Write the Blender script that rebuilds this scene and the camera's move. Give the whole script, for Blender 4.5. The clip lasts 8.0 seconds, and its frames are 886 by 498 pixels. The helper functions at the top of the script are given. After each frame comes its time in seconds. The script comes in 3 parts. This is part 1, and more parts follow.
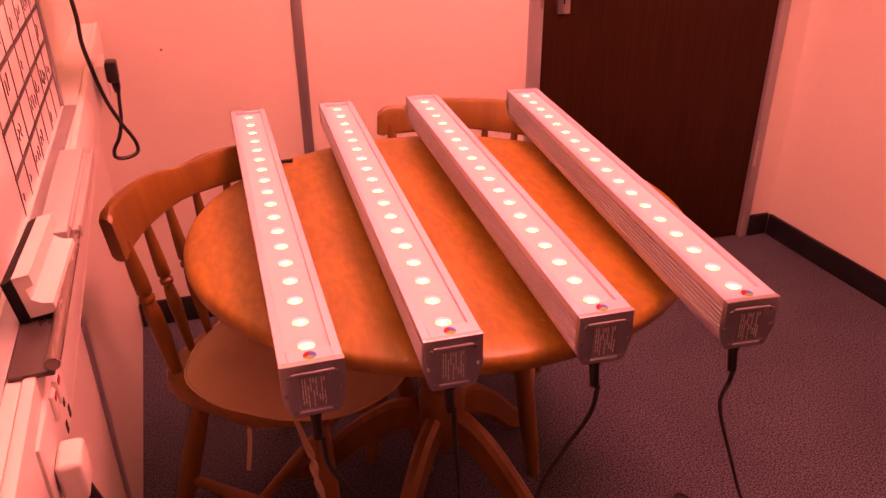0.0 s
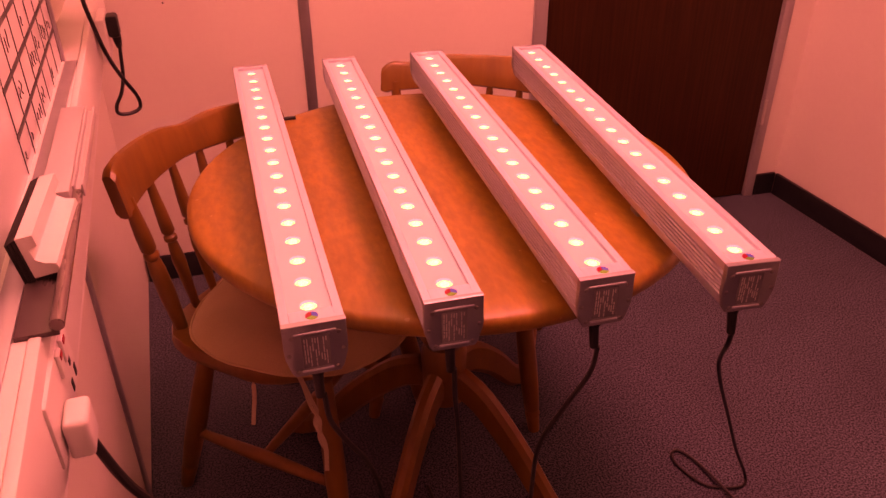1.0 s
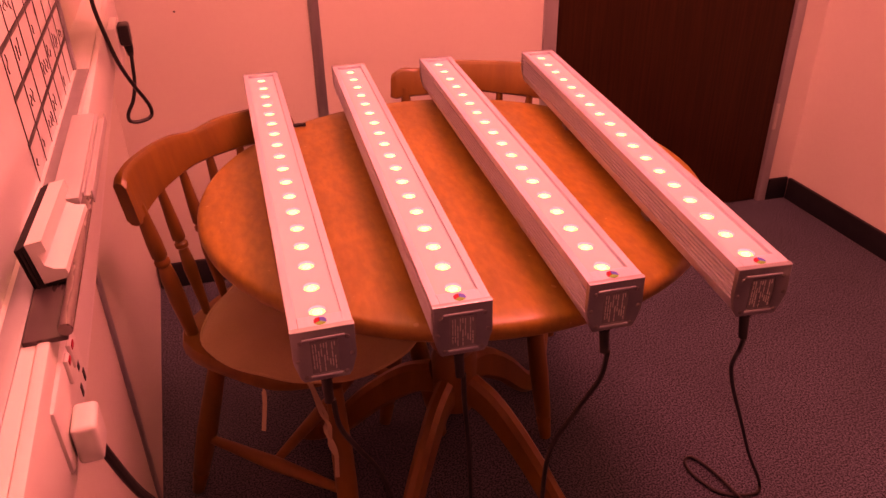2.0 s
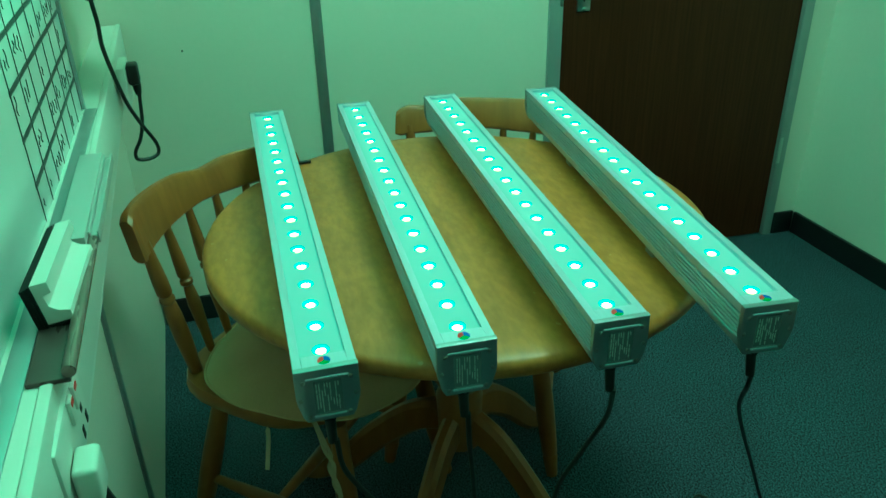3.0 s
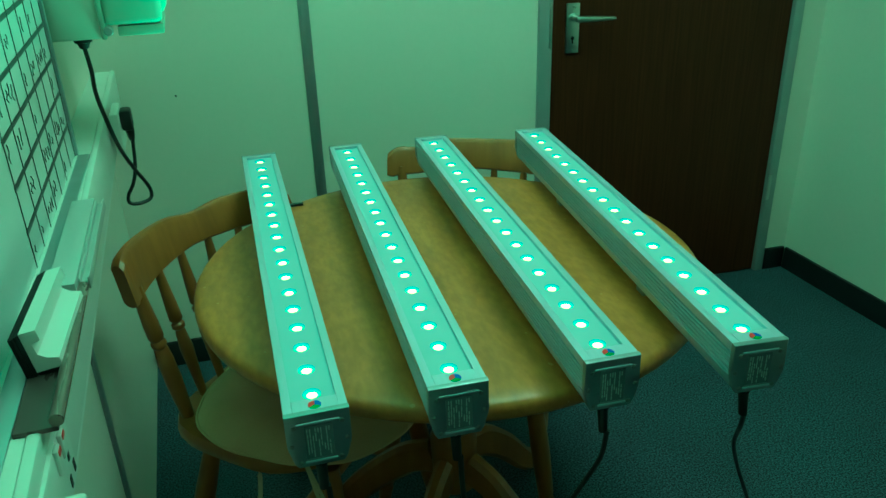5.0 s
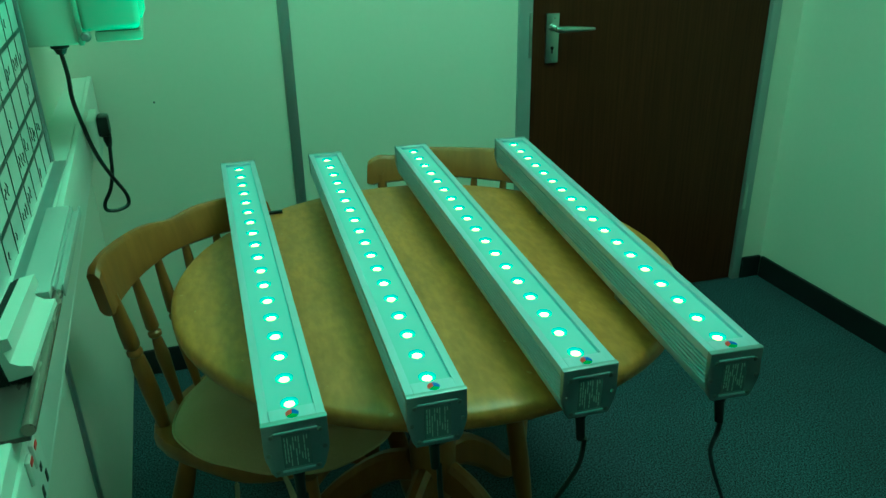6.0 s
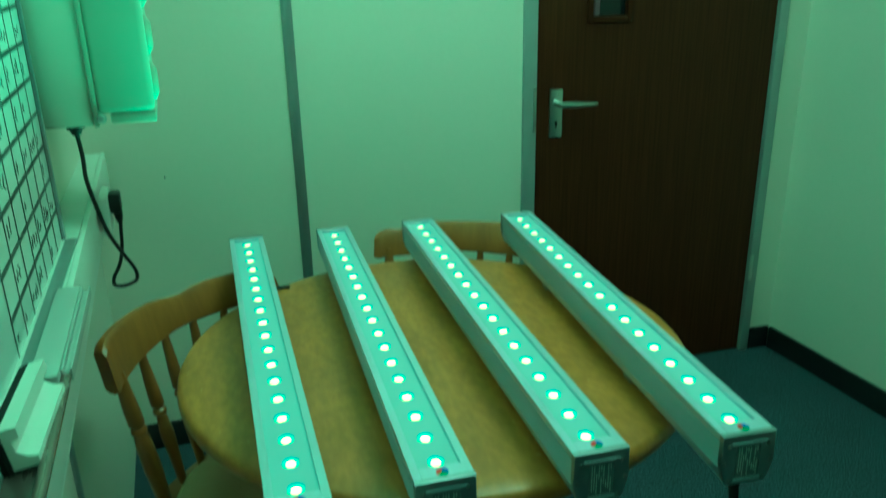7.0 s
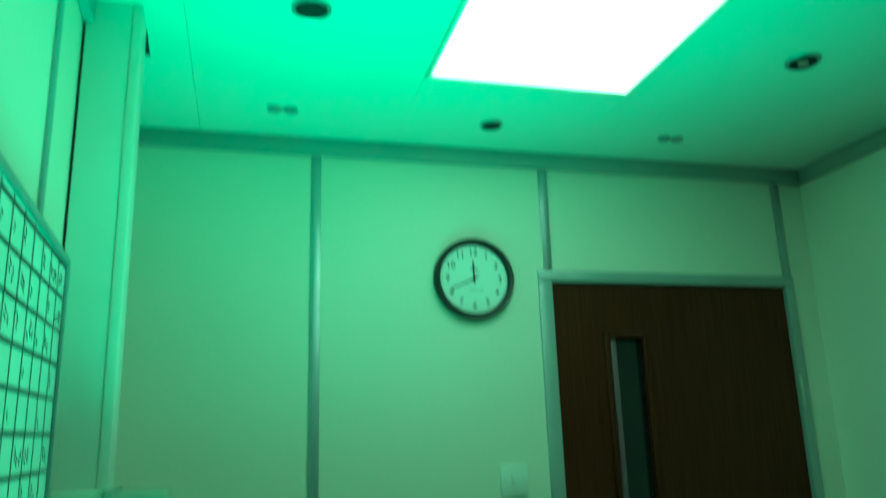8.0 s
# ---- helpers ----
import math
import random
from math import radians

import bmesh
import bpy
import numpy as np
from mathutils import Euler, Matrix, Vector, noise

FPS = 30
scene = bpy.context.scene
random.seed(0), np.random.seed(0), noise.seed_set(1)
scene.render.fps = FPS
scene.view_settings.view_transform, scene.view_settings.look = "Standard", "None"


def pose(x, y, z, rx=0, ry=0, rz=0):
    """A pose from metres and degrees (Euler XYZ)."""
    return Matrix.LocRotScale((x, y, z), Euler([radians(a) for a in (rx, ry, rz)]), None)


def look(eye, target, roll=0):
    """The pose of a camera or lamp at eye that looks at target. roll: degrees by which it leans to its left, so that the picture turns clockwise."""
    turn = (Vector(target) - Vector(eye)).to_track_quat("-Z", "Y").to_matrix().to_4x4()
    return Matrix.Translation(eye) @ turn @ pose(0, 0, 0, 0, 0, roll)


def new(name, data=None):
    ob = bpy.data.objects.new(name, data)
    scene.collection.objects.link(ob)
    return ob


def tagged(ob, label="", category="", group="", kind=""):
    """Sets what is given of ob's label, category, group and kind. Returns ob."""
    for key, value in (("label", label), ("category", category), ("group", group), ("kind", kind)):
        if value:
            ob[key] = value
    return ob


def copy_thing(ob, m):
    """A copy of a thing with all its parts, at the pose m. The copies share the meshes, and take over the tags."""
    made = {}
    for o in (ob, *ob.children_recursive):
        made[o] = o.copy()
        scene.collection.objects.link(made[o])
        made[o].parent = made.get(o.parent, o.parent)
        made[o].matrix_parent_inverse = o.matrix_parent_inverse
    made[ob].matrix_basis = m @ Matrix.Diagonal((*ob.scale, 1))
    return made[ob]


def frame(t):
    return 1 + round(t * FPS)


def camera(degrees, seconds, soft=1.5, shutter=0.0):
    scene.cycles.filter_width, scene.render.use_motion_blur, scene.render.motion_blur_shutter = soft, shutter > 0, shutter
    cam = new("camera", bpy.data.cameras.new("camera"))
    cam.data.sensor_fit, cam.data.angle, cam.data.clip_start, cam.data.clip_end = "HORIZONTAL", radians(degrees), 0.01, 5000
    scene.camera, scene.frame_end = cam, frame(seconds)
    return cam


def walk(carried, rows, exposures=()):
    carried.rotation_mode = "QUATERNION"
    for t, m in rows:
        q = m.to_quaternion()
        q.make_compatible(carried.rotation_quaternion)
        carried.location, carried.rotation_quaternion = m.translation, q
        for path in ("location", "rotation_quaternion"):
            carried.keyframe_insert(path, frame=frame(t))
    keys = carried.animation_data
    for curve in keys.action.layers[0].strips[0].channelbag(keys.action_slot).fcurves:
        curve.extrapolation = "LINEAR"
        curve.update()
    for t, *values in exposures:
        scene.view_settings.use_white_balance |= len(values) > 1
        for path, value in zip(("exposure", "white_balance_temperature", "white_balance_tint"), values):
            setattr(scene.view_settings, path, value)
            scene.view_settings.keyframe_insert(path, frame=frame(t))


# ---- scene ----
cam = camera(59.7, 8.0, shutter=0.4)
PATH = [
    (0, (0.479, 0.634, 1.384), (0.965, 2.339, 0.458), -0.5),
    (0.5, (0.482, 0.633, 1.391), (0.951, 2.321, 0.426), -0.4),
    (1, (0.484, 0.635, 1.392), (0.941, 2.289, 0.365), -0.3),
    (1.5, (0.486, 0.634, 1.388), (0.925, 2.297, 0.367), -0.8),
    (3, (0.491, 0.637, 1.394), (0.919, 2.352, 0.458), -1.4),
    (3.5, (0.491, 0.638, 1.404), (0.918, 2.392, 0.543), -1.8),
    (4, (0.493, 0.638, 1.403), (0.922, 2.401, 0.562), -2.0),
    (4.5, (0.494, 0.636, 1.4), (0.924, 2.397, 0.556), -2.0),
    (5.8, (0.499, 0.632, 1.401), (1.008, 2.371, 0.553), -1.2),
    (6, (0.498, 0.632, 1.401), (1.004, 2.38, 0.571), -1.0),
    (6.5, (0.499, 0.634, 1.401), (0.988, 2.398, 0.594), -1.5),
    (7, (0.495, 0.637, 1.422), (1.01, 2.449, 0.749), -1.2),
    (7.3, (0.488, 0.653, 1.452), (1.02, 2.534, 1.028), -0.4),
    (7.5, (0.497, 0.621, 1.451), (1.007, 2.55, 1.315), -0.8),
    (7.7, (0.489, 0.663, 1.475), (1.036, 2.58, 1.637), -0.6),
    (8, (0.511, 0.64, 1.521), (0.997, 2.515, 2.017), -1.8),
]
# White balance and exposure: the light bars change from red to green at 2.95 s.
EXPOSURES = [
    (0.0, 0.96, 30000, 234), (0.8, 0.67, 30000, 236), (1.8, 0.67, 30000, 236), (2.93, 0.75, 30000, 236),
    (2.97, 0.88, 5000, -85), (3.5, 0.33, 5000, -90), (4.0, 0.48, 5000, -90), (7.0, 0.50, 5000, -90), (7.6, 0.46, 5000, -88), (8.0, -0.32, 5200, -100),
]
walk(cam, [(t, look(e, a, r)) for t, e, a, r in PATH], EXPOSURES)

# ---- light ----
LED_COLOUR = (0.42, 1.0, 0.72)   # beam of the bars
LED_WATTS = 3.7
PANEL_COLOUR = (0.94, 0.93, 0.96, 1)
PANEL_STRENGTH = 4.9
world = bpy.data.worlds.new("world")
world.use_nodes = True
world.node_tree.nodes["Background"].inputs[0].default_value = (0.5, 0.55, 0.6, 1)
world.node_tree.nodes["Background"].inputs[1].default_value = 0.05
scene.world = world


# ---- materials ----
def mat(name, colour, rough=0.5, metal=0.0, vary=0.12, scale=6.0, grain=0.0, grain_scale=200.0,
        bump=0.0, bump_scale=150.0, stretch=(1, 1, 1), coat=0.0, spec=0.5, sheen=0.0, fleck=0.0, crisp=0.2, deep=0.4):
    """Principled surface with stains at one scale, grain at another and a fine relief."""
    m = bpy.data.materials.new(name)
    m.use_nodes = True
    n, l = m.node_tree.nodes, m.node_tree.links
    p = n["Principled BSDF"]
    p.inputs["Metallic"].default_value = metal
    p.inputs["Specular IOR Level"].default_value = spec
    p.inputs["Coat Weight"].default_value = coat
    p.inputs["Sheen Weight"].default_value = sheen
    tc = n.new("ShaderNodeTexCoord")
    mp = n.new("ShaderNodeMapping")
    mp.inputs["Scale"].default_value = stretch
    l.new(tc.outputs["Object"], mp.inputs["Vector"])

    def noise_tex(s, detail):
        t = n.new("ShaderNodeTexNoise")
        t.inputs["Scale"].default_value, t.inputs["Detail"].default_value = s, detail
        l.new(mp.outputs["Vector"], t.inputs["Vector"])
        return t.outputs["Fac"]

    def blend(fac, a, b, amount, half=0.2):
        ramp = n.new("ShaderNodeMapRange")
        ramp.inputs["From Min"].default_value, ramp.inputs["From Max"].default_value = 0.5 - half, 0.5 + half
        ramp.inputs["To Min"].default_value, ramp.inputs["To Max"].default_value = 0.0, amount
        l.new(fac, ramp.inputs["Value"])
        mx = n.new("ShaderNodeMix")
        mx.data_type = "RGBA"
        l.new(ramp.outputs["Result"], mx.inputs["Factor"])
        if hasattr(a, "links"):
            l.new(a, mx.inputs["A"])
        else:
            mx.inputs["A"].default_value = a
        mx.inputs["B"].default_value = b
        return mx.outputs["Result"]

    base = (*colour, 1)
    dark = (colour[0] * 0.55, colour[1] * 0.5, colour[2] * 0.47, 1)
    out = blend(noise_tex(scale, 5), base, dark, min(1.0, vary * 2))
    if grain:
        out = blend(noise_tex(grain_scale, 3), out, (colour[0] * deep, colour[1] * deep * 0.9, colour[2] * deep * 0.85, 1), grain, crisp)
    if fleck:
        spots = n.new("ShaderNodeMapRange")
        spots.inputs["From Min"].default_value, spots.inputs["From Max"].default_value = 0.755, 0.78
        spots.inputs["To Max"].default_value = fleck
        free = n.new("ShaderNodeTexNoise")
        free.inputs["Scale"].default_value, free.inputs["Detail"].default_value = 55.0, 1.0
        l.new(tc.outputs["Object"], free.inputs["Vector"])
        l.new(free.outputs["Fac"], spots.inputs["Value"])
        mx = n.new("ShaderNodeMix")
        mx.data_type = "RGBA"
        l.new(spots.outputs["Result"], mx.inputs["Factor"])
        l.new(out, mx.inputs["A"])
        mx.inputs["B"].default_value = (0.62, 0.40, 0.20, 1)
        out = mx.outputs["Result"]
    l.new(out, p.inputs["Base Color"])
    rr = n.new("ShaderNodeMapRange")
    rr.inputs["To Min"].default_value, rr.inputs["To Max"].default_value = max(0.02, rough - 0.08), min(1, rough + 0.1)
    l.new(noise_tex(scale * 3, 4), rr.inputs["Value"])
    l.new(rr.outputs["Result"], p.inputs["Roughness"])
    if bump:
        b = n.new("ShaderNodeBump")
        b.inputs["Strength"].default_value, b.inputs["Distance"].default_value = bump, 0.002
        l.new(noise_tex(bump_scale, 3), b.inputs["Height"])
        l.new(b.outputs["Normal"], p.inputs["Normal"])
    return m


def glow(name, colour, strength):
    m = bpy.data.materials.new(name)
    m.use_nodes = True
    p = m.node_tree.nodes["Principled BSDF"]
    p.inputs["Base Color"].default_value = (0.35, 0.35, 0.35, 1)
    p.inputs["Emission Color"].default_value = colour
    p.inputs["Emission Strength"].default_value = strength
    return m


WALL = mat("wall_board", (0.80, 0.745, 0.66), 0.55, vary=0.05, scale=1.4, grain=0.03, grain_scale=60, bump=0.12, bump_scale=260)
# grey picked to weaken the light bounced from behind the camera
BOUNCE_GREY = mat("bounce_cut_grey", (0.38, 0.38, 0.40), 0.8, vary=0.08, scale=2.0, grain=0.1, grain_scale=200)
CEIL = mat("ceiling_tile", (0.78, 0.76, 0.72), 0.8, vary=0.04, scale=2.0, grain=0.06, grain_scale=160, bump=0.2, bump_scale=300)
STRIP = mat("strip_metal", (0.46, 0.46, 0.49), 0.40, 0.75, vary=0.1, scale=9, bump=0.05)
TRIM = mat("ceiling_trim", (0.42, 0.42, 0.42), 0.55, 0.2, vary=0.1)
FRAME = mat("door_frame_paint", (0.42, 0.42, 0.43), 0.4, 0.3, vary=0.1, scale=8)
SKIRT = mat("skirting_black", (0.012, 0.012, 0.014), 0.42, vary=0.2)
CARPET = mat("carpet", (0.122, 0.150, 0.196), 0.95, vary=0.24, scale=3.5, grain=1.0, grain_scale=230, bump=0.7, bump_scale=460, spec=0.1, crisp=0.09, deep=0.20)
DOOR = mat("door_veneer", (0.066, 0.022, 0.009), 0.42, spec=0.16, vary=0.25, scale=2.2, grain=0.8, grain_scale=34, bump=0.1, bump_scale=60, stretch=(3.4, 1, 0.10), coat=0.0)
PINE = mat("pine", (0.33, 0.136, 0.035), 0.36, spec=0.4, vary=0.24, scale=7, grain=0.3, grain_scale=40, bump=0.08, bump_scale=70, stretch=(1, 1, 0.35), coat=0.2)
PINE_TOP = mat("pine_top", (0.450, 0.198, 0.046), 0.36, spec=0.4, vary=0.17, scale=19, grain=0.38, grain_scale=85, bump=0.35, bump_scale=60, stretch=(1, 0.4, 1), coat=0.1, fleck=0.4, crisp=0.13, deep=0.5)


def strip_wood(m, angle, long_scale, wide_scale, amount):
    """Lays glued strips of differing tone and a streaky figure over a wood made by mat()."""
    n, l = m.node_tree.nodes, m.node_tree.links
    p = n["Principled BSDF"]
    under = p.inputs["Base Color"].links[0].from_socket
    tc, mp = n.new("ShaderNodeTexCoord"), n.new("ShaderNodeMapping")
    mp.inputs["Rotation"].default_value = (0, 0, radians(angle))
    mp.inputs["Scale"].default_value = (wide_scale, long_scale, 1)
    l.new(tc.outputs["Object"], mp.inputs["Vector"])
    wob = n.new("ShaderNodeTexNoise")
    wob.inputs["Scale"].default_value, wob.inputs["Detail"].default_value = 0.9, 2.0
    l.new(mp.outputs["Vector"], wob.inputs["Vector"])
    bend = n.new("ShaderNodeVectorMath")
    bend.operation = "MULTIPLY_ADD"
    bend.inputs[1].default_value = (0.55, 0.55, 0)
    l.new(wob.outputs["Color"], bend.inputs[0])
    l.new(mp.outputs["Vector"], bend.inputs[2])
    cells = n.new("ShaderNodeTexNoise")
    cells.inputs["Scale"].default_value, cells.inputs["Detail"].default_value = 1.3, 1.0
    l.new(bend.outputs["Vector"], cells.inputs["Vector"])
    fig = n.new("ShaderNodeTexNoise")
    fig.inputs["Scale"].default_value, fig.inputs["Detail"].default_value, fig.inputs["Distortion"].default_value = 3.2, 6.0, 0.8
    l.new(bend.outputs["Vector"], fig.inputs["Vector"])
    both = n.new("ShaderNodeMath")
    both.operation = "ADD"
    l.new(cells.outputs["Fac"], both.inputs[0])
    l.new(fig.outputs["Fac"], both.inputs[1])
    span = n.new("ShaderNodeMapRange")
    span.inputs["From Min"].default_value, span.inputs["From Max"].default_value = 0.72, 1.28
    span.inputs["To Min"].default_value, span.inputs["To Max"].default_value = 1 - amount, 1 + amount
    l.new(both.outputs["Value"], span.inputs["Value"])
    mx = n.new("ShaderNodeVectorMath")
    mx.operation = "SCALE"
    l.new(under, mx.inputs[0])
    l.new(span.outputs["Result"], mx.inputs["Scale"])
    l.new(mx.outputs["Vector"], p.inputs["Base Color"])


strip_wood(PINE_TOP, -38, 4.0, 13.0, 0.12)
strip_wood(PINE, 10, 4.0, 14.0, 0.14)
ALU = mat("anodised_aluminium", (0.58, 0.60, 0.70), 0.40, 0.4, vary=0.06, scale=20, grain=0.08, grain_scale=300, bump=0.03, stretch=(1, 0.1, 1))
ALU_DARK = mat("dull_grey_metal", (0.30, 0.29, 0.29), 0.5, 0.6, vary=0.1)
CAP = mat("end_cap_grey", (0.38, 0.39, 0.43), 0.32, 0.8, vary=0.1, scale=30, grain=0.1, grain_scale=400)
SCREW = mat("steel", (0.6, 0.6, 0.6), 0.28, 1.0, vary=0.05)
CHROME = mat("satin_chrome", (0.62, 0.62, 0.60), 0.3, 1.0, vary=0.08, scale=30)
LABEL = mat("label_foil", (0.17, 0.18, 0.21), 0.5, vary=0.05, scale=30)
PRINT = mat("pale_print", (0.62, 0.62, 0.64), 0.6, vary=0.1)
INK = mat("ink", (0.02, 0.02, 0.022), 0.6, vary=0.1)
MARKER = mat("marker_line", (0.06, 0.06, 0.06), 0.6, vary=0.15, scale=40)
BLACK = mat("black_rubber", (0.012, 0.012, 0.012), 0.45, vary=0.15, scale=30)
# purple-grey colour imitates a streak of reflection in the door glass
STREAK = mat("painted_reflection", (0.26, 0.17, 0.22), 0.4, 0.5, vary=0.2, scale=12, stretch=(1, 1, 0.2))
BOXBODY = mat("pale_enclosure_plastic", (0.56, 0.54, 0.46), 0.45, vary=0.05, scale=8, bump=0.03)
GREYBOX = mat("grey_enclosure_plastic", (0.34, 0.35, 0.28), 0.42, vary=0.05, scale=8, bump=0.03)
WHITE = mat("white_plastic", (0.80, 0.77, 0.73), 0.36, vary=0.05, scale=8, bump=0.03)
BOARD = mat("whiteboard_enamel", (0.80, 0.79, 0.77), 0.16, vary=0.05, scale=5, grain=0.03, grain_scale=30, coat=0.3)
# brown metal, darkened further for the deep shadow in the tray
TRAYM = mat("tray_shaded_brown", (0.10, 0.07, 0.07), 0.28, 0.4, vary=0.12, scale=12, stretch=(1, 0.15, 1))
TRAYR = mat("tray_lip", (0.24, 0.18, 0.17), 0.26, 0.5, vary=0.12, scale=12, stretch=(1, 0.15, 1))
TRAYL = mat("tray_aluminium", (0.56, 0.53, 0.53), 0.3, 0.12, vary=0.1, scale=12, stretch=(1, 0.15, 1))
FELT = mat("felt", (0.014, 0.013, 0.013), 0.95, vary=0.3, scale=60, bump=0.5)
FABRIC = mat("cushion_fabric", (0.64, 0.45, 0.25), 0.9, vary=0.14, scale=10, grain=0.2, grain_scale=500, bump=0.5, bump_scale=600, sheen=0.2)
TIE = mat("cotton_tape", (0.58, 0.44, 0.30), 0.9, vary=0.1, scale=30, bump=0.3, bump_scale=600)
RED = mat("sticker_red", (0.55, 0.02, 0.02), 0.4, vary=0.03)
GREEN = mat("sticker_green", (0.02, 0.35, 0.05), 0.4, vary=0.03)
BLUE = mat("sticker_blue", (0.03, 0.08, 0.55), 0.4, vary=0.03)
SWITCH_RED = mat("switch_red", (0.6, 0.02, 0.02), 0.4, vary=0.03)
# near-black colour stands in for the shade inside holes that are not cut
HOLE = mat("hole_shade", (0.012, 0.012, 0.012), 0.7, vary=0.1)
DIAL = mat("clock_dial", (0.80, 0.80, 0.78), 0.5, vary=0.03)
LED = glow("led_glow", (0.34, 1.0, 0.24, 1), 1.6)
CHIP = glow("led_chip_glow", (1.0, 0.70, 0.19, 1), 4.6)
# rim emission imitates the lens halo, its near-black base the recess shade
RING = glow("lens_rim_halo", (0.08, 0.75, 1.0, 1), 0.55)
RING.node_tree.nodes["Principled BSDF"].inputs["Base Color"].default_value = (0.03, 0.03, 0.03, 1)
# weak emission stands in for LED light scattered inside the cover
COVER = glow("frosted_cover_glow", (0.40, 0.96, 1.0, 1), 0.135)
PANEL = glow("panel_glow", PANEL_COLOUR, PANEL_STRENGTH)
GLASS = bpy.data.materials.new("wired_glass")
GLASS.use_nodes = True
GLASS.node_tree.nodes["Principled BSDF"].inputs["Base Color"].default_value = (0.012, 0.012, 0.014, 1)
GLASS.node_tree.nodes["Principled BSDF"].inputs["Roughness"].default_value = 0.12


# ---- shape helpers ----
def box(bm, x0, x1, y0, y1, z0, z1, bevel=0.0, seg=2, m=None):
    g = bmesh.ops.create_cube(bm, size=1)
    bmesh.ops.transform(bm, matrix=Matrix.Translation(((x0 + x1) / 2, (y0 + y1) / 2, (z0 + z1) / 2))
                        @ Matrix.Diagonal((x1 - x0, y1 - y0, z1 - z0, 1)), verts=g["verts"])
    verts = g["verts"]
    if bevel:
        edges = list({e for v in verts for e in v.link_edges})
        r = bmesh.ops.bevel(bm, geom=edges, offset=bevel, segments=seg, profile=0.5, affect="EDGES")
        verts = list({v for v in verts if v.is_valid} | set(r["verts"]))
    if m is not None:
        bmesh.ops.transform(bm, matrix=m, verts=verts)
    return bm


def B(*a, **k):
    return box(bmesh.new(), *a, **k)


def turned(bm, p0, p1, radii, seg=14):
    """A lathe-turned piece from p0 to p1; radii: (share of the length, radius)."""
    p0, p1 = Vector(p0), Vector(p1)
    turn = (p1 - p0).to_track_quat("Z", "Y").to_matrix()
    length, rings = (p1 - p0).length, []
    for s, r in radii:
        rings.append([bm.verts.new(p0 + turn @ Vector((r * math.cos(2 * math.pi * i / seg), r * math.sin(2 * math.pi * i / seg), s * length)))
                      for i in range(seg)])
    for a, b in zip(rings, rings[1:]):
        for i in range(seg):
            bm.faces.new((a[i], a[(i + 1) % seg], b[(i + 1) % seg], b[i]))
    bm.faces.new(rings[0][::-1])
    bm.faces.new(rings[-1])
    return bm


def smooth_path(points, steps=8):
    pts = [Vector(p) for p in points]
    pts = [2 * pts[0] - pts[1]] + pts + [2 * pts[-1] - pts[-2]]
    out = []
    for a, b, c, d in zip(pts, pts[1:], pts[2:], pts[3:]):
        for i in range(steps):
            t = i / steps
            out.append(0.5 * (2 * b + (c - a) * t + (2 * a - 5 * b + 4 * c - d) * t * t + (3 * b - a - 3 * c + d) * t ** 3))
    return out + [pts[-2]]


def tube(bm, points, radius, seg=8, steps=8):
    """A cable along a smooth path."""
    pts, rings = smooth_path(points, steps), []
    ref = Vector((0.31, 0.93, 0.2)).normalized()
    for i, p in enumerate(pts):
        d = (pts[min(i + 1, len(pts) - 1)] - pts[max(i - 1, 0)]).normalized()
        u = (ref - d * ref.dot(d)).normalized()
        ref = u
        v = d.cross(u)
        rings.append([bm.verts.new(p + radius * (math.cos(2 * math.pi * k / seg) * u + math.sin(2 * math.pi * k / seg) * v)) for k in range(seg)])
    for a, b in zip(rings, rings[1:]):
        for i in range(seg):
            bm.faces.new((a[i], a[(i + 1) % seg], b[(i + 1) % seg], b[i]))
    bm.faces.new(rings[0][::-1])
    bm.faces.new(rings[-1])
    return bm


def slab(bm, points, sections):
    """A bar with a changing rectangular section along points; sections: (width along side, height)."""
    rings = []
    for i, p in enumerate(points):
        d = (points[min(i + 1, len(points) - 1)] - points[max(i - 1, 0)]).normalized()
        side = d.cross(Vector((0, 0, 1))).normalized()
        up = side.cross(d)
        w, h = sections[i]
        c = 0.3 * min(w, h)
        ring = []
        for sx, sz in ((1, 1), (-1, 1), (-1, -1), (1, -1)):
            a = (sx * w / 2, sz * (h / 2 - c))
            b = (sx * (w / 2 - c), sz * h / 2)
            ring += [a, b] if sx * sz > 0 else [b, a]
        rings.append([bm.verts.new(p + side * x + up * z) for x, z in ring])
    n = len(rings[0])
    for a, b in zip(rings, rings[1:]):
        for i in range(n):
            bm.faces.new((a[i], a[(i + 1) % n], b[(i + 1) % n], b[i]))
    bm.faces.new(rings[0][::-1])
    bm.faces.new(rings[-1])
    return bm


def extrude(bm, outline, axis, a, b):
    """A closed outline of (u, v) pulled from a to b along x, y or z."""
    put = {"x": lambda u, v, w: (w, u, v), "y": lambda u, v, w: (u, w, v), "z": lambda u, v, w: (u, v, w)}[axis]
    r0 = [bm.verts.new(put(u, v, a)) for u, v in outline]
    r1 = [bm.verts.new(put(u, v, b)) for u, v in outline]
    n = len(outline)
    for i in range(n):
        bm.faces.new((r0[i], r0[(i + 1) % n], r1[(i + 1) % n], r1[i]))
    bm.faces.new(r0[::-1])
    bm.faces.new(r1)
    return bm


def smooth(me, angle=40):
    me.polygons.foreach_set("use_smooth", [True] * len(me.polygons))
    me.set_sharp_from_angle(angle=radians(angle))


def mesh_of(name, bm, material, angle=40):
    bmesh.ops.recalc_face_normals(bm, faces=bm.faces)
    me = bpy.data.meshes.new(name)
    bm.to_mesh(me)
    bm.free()
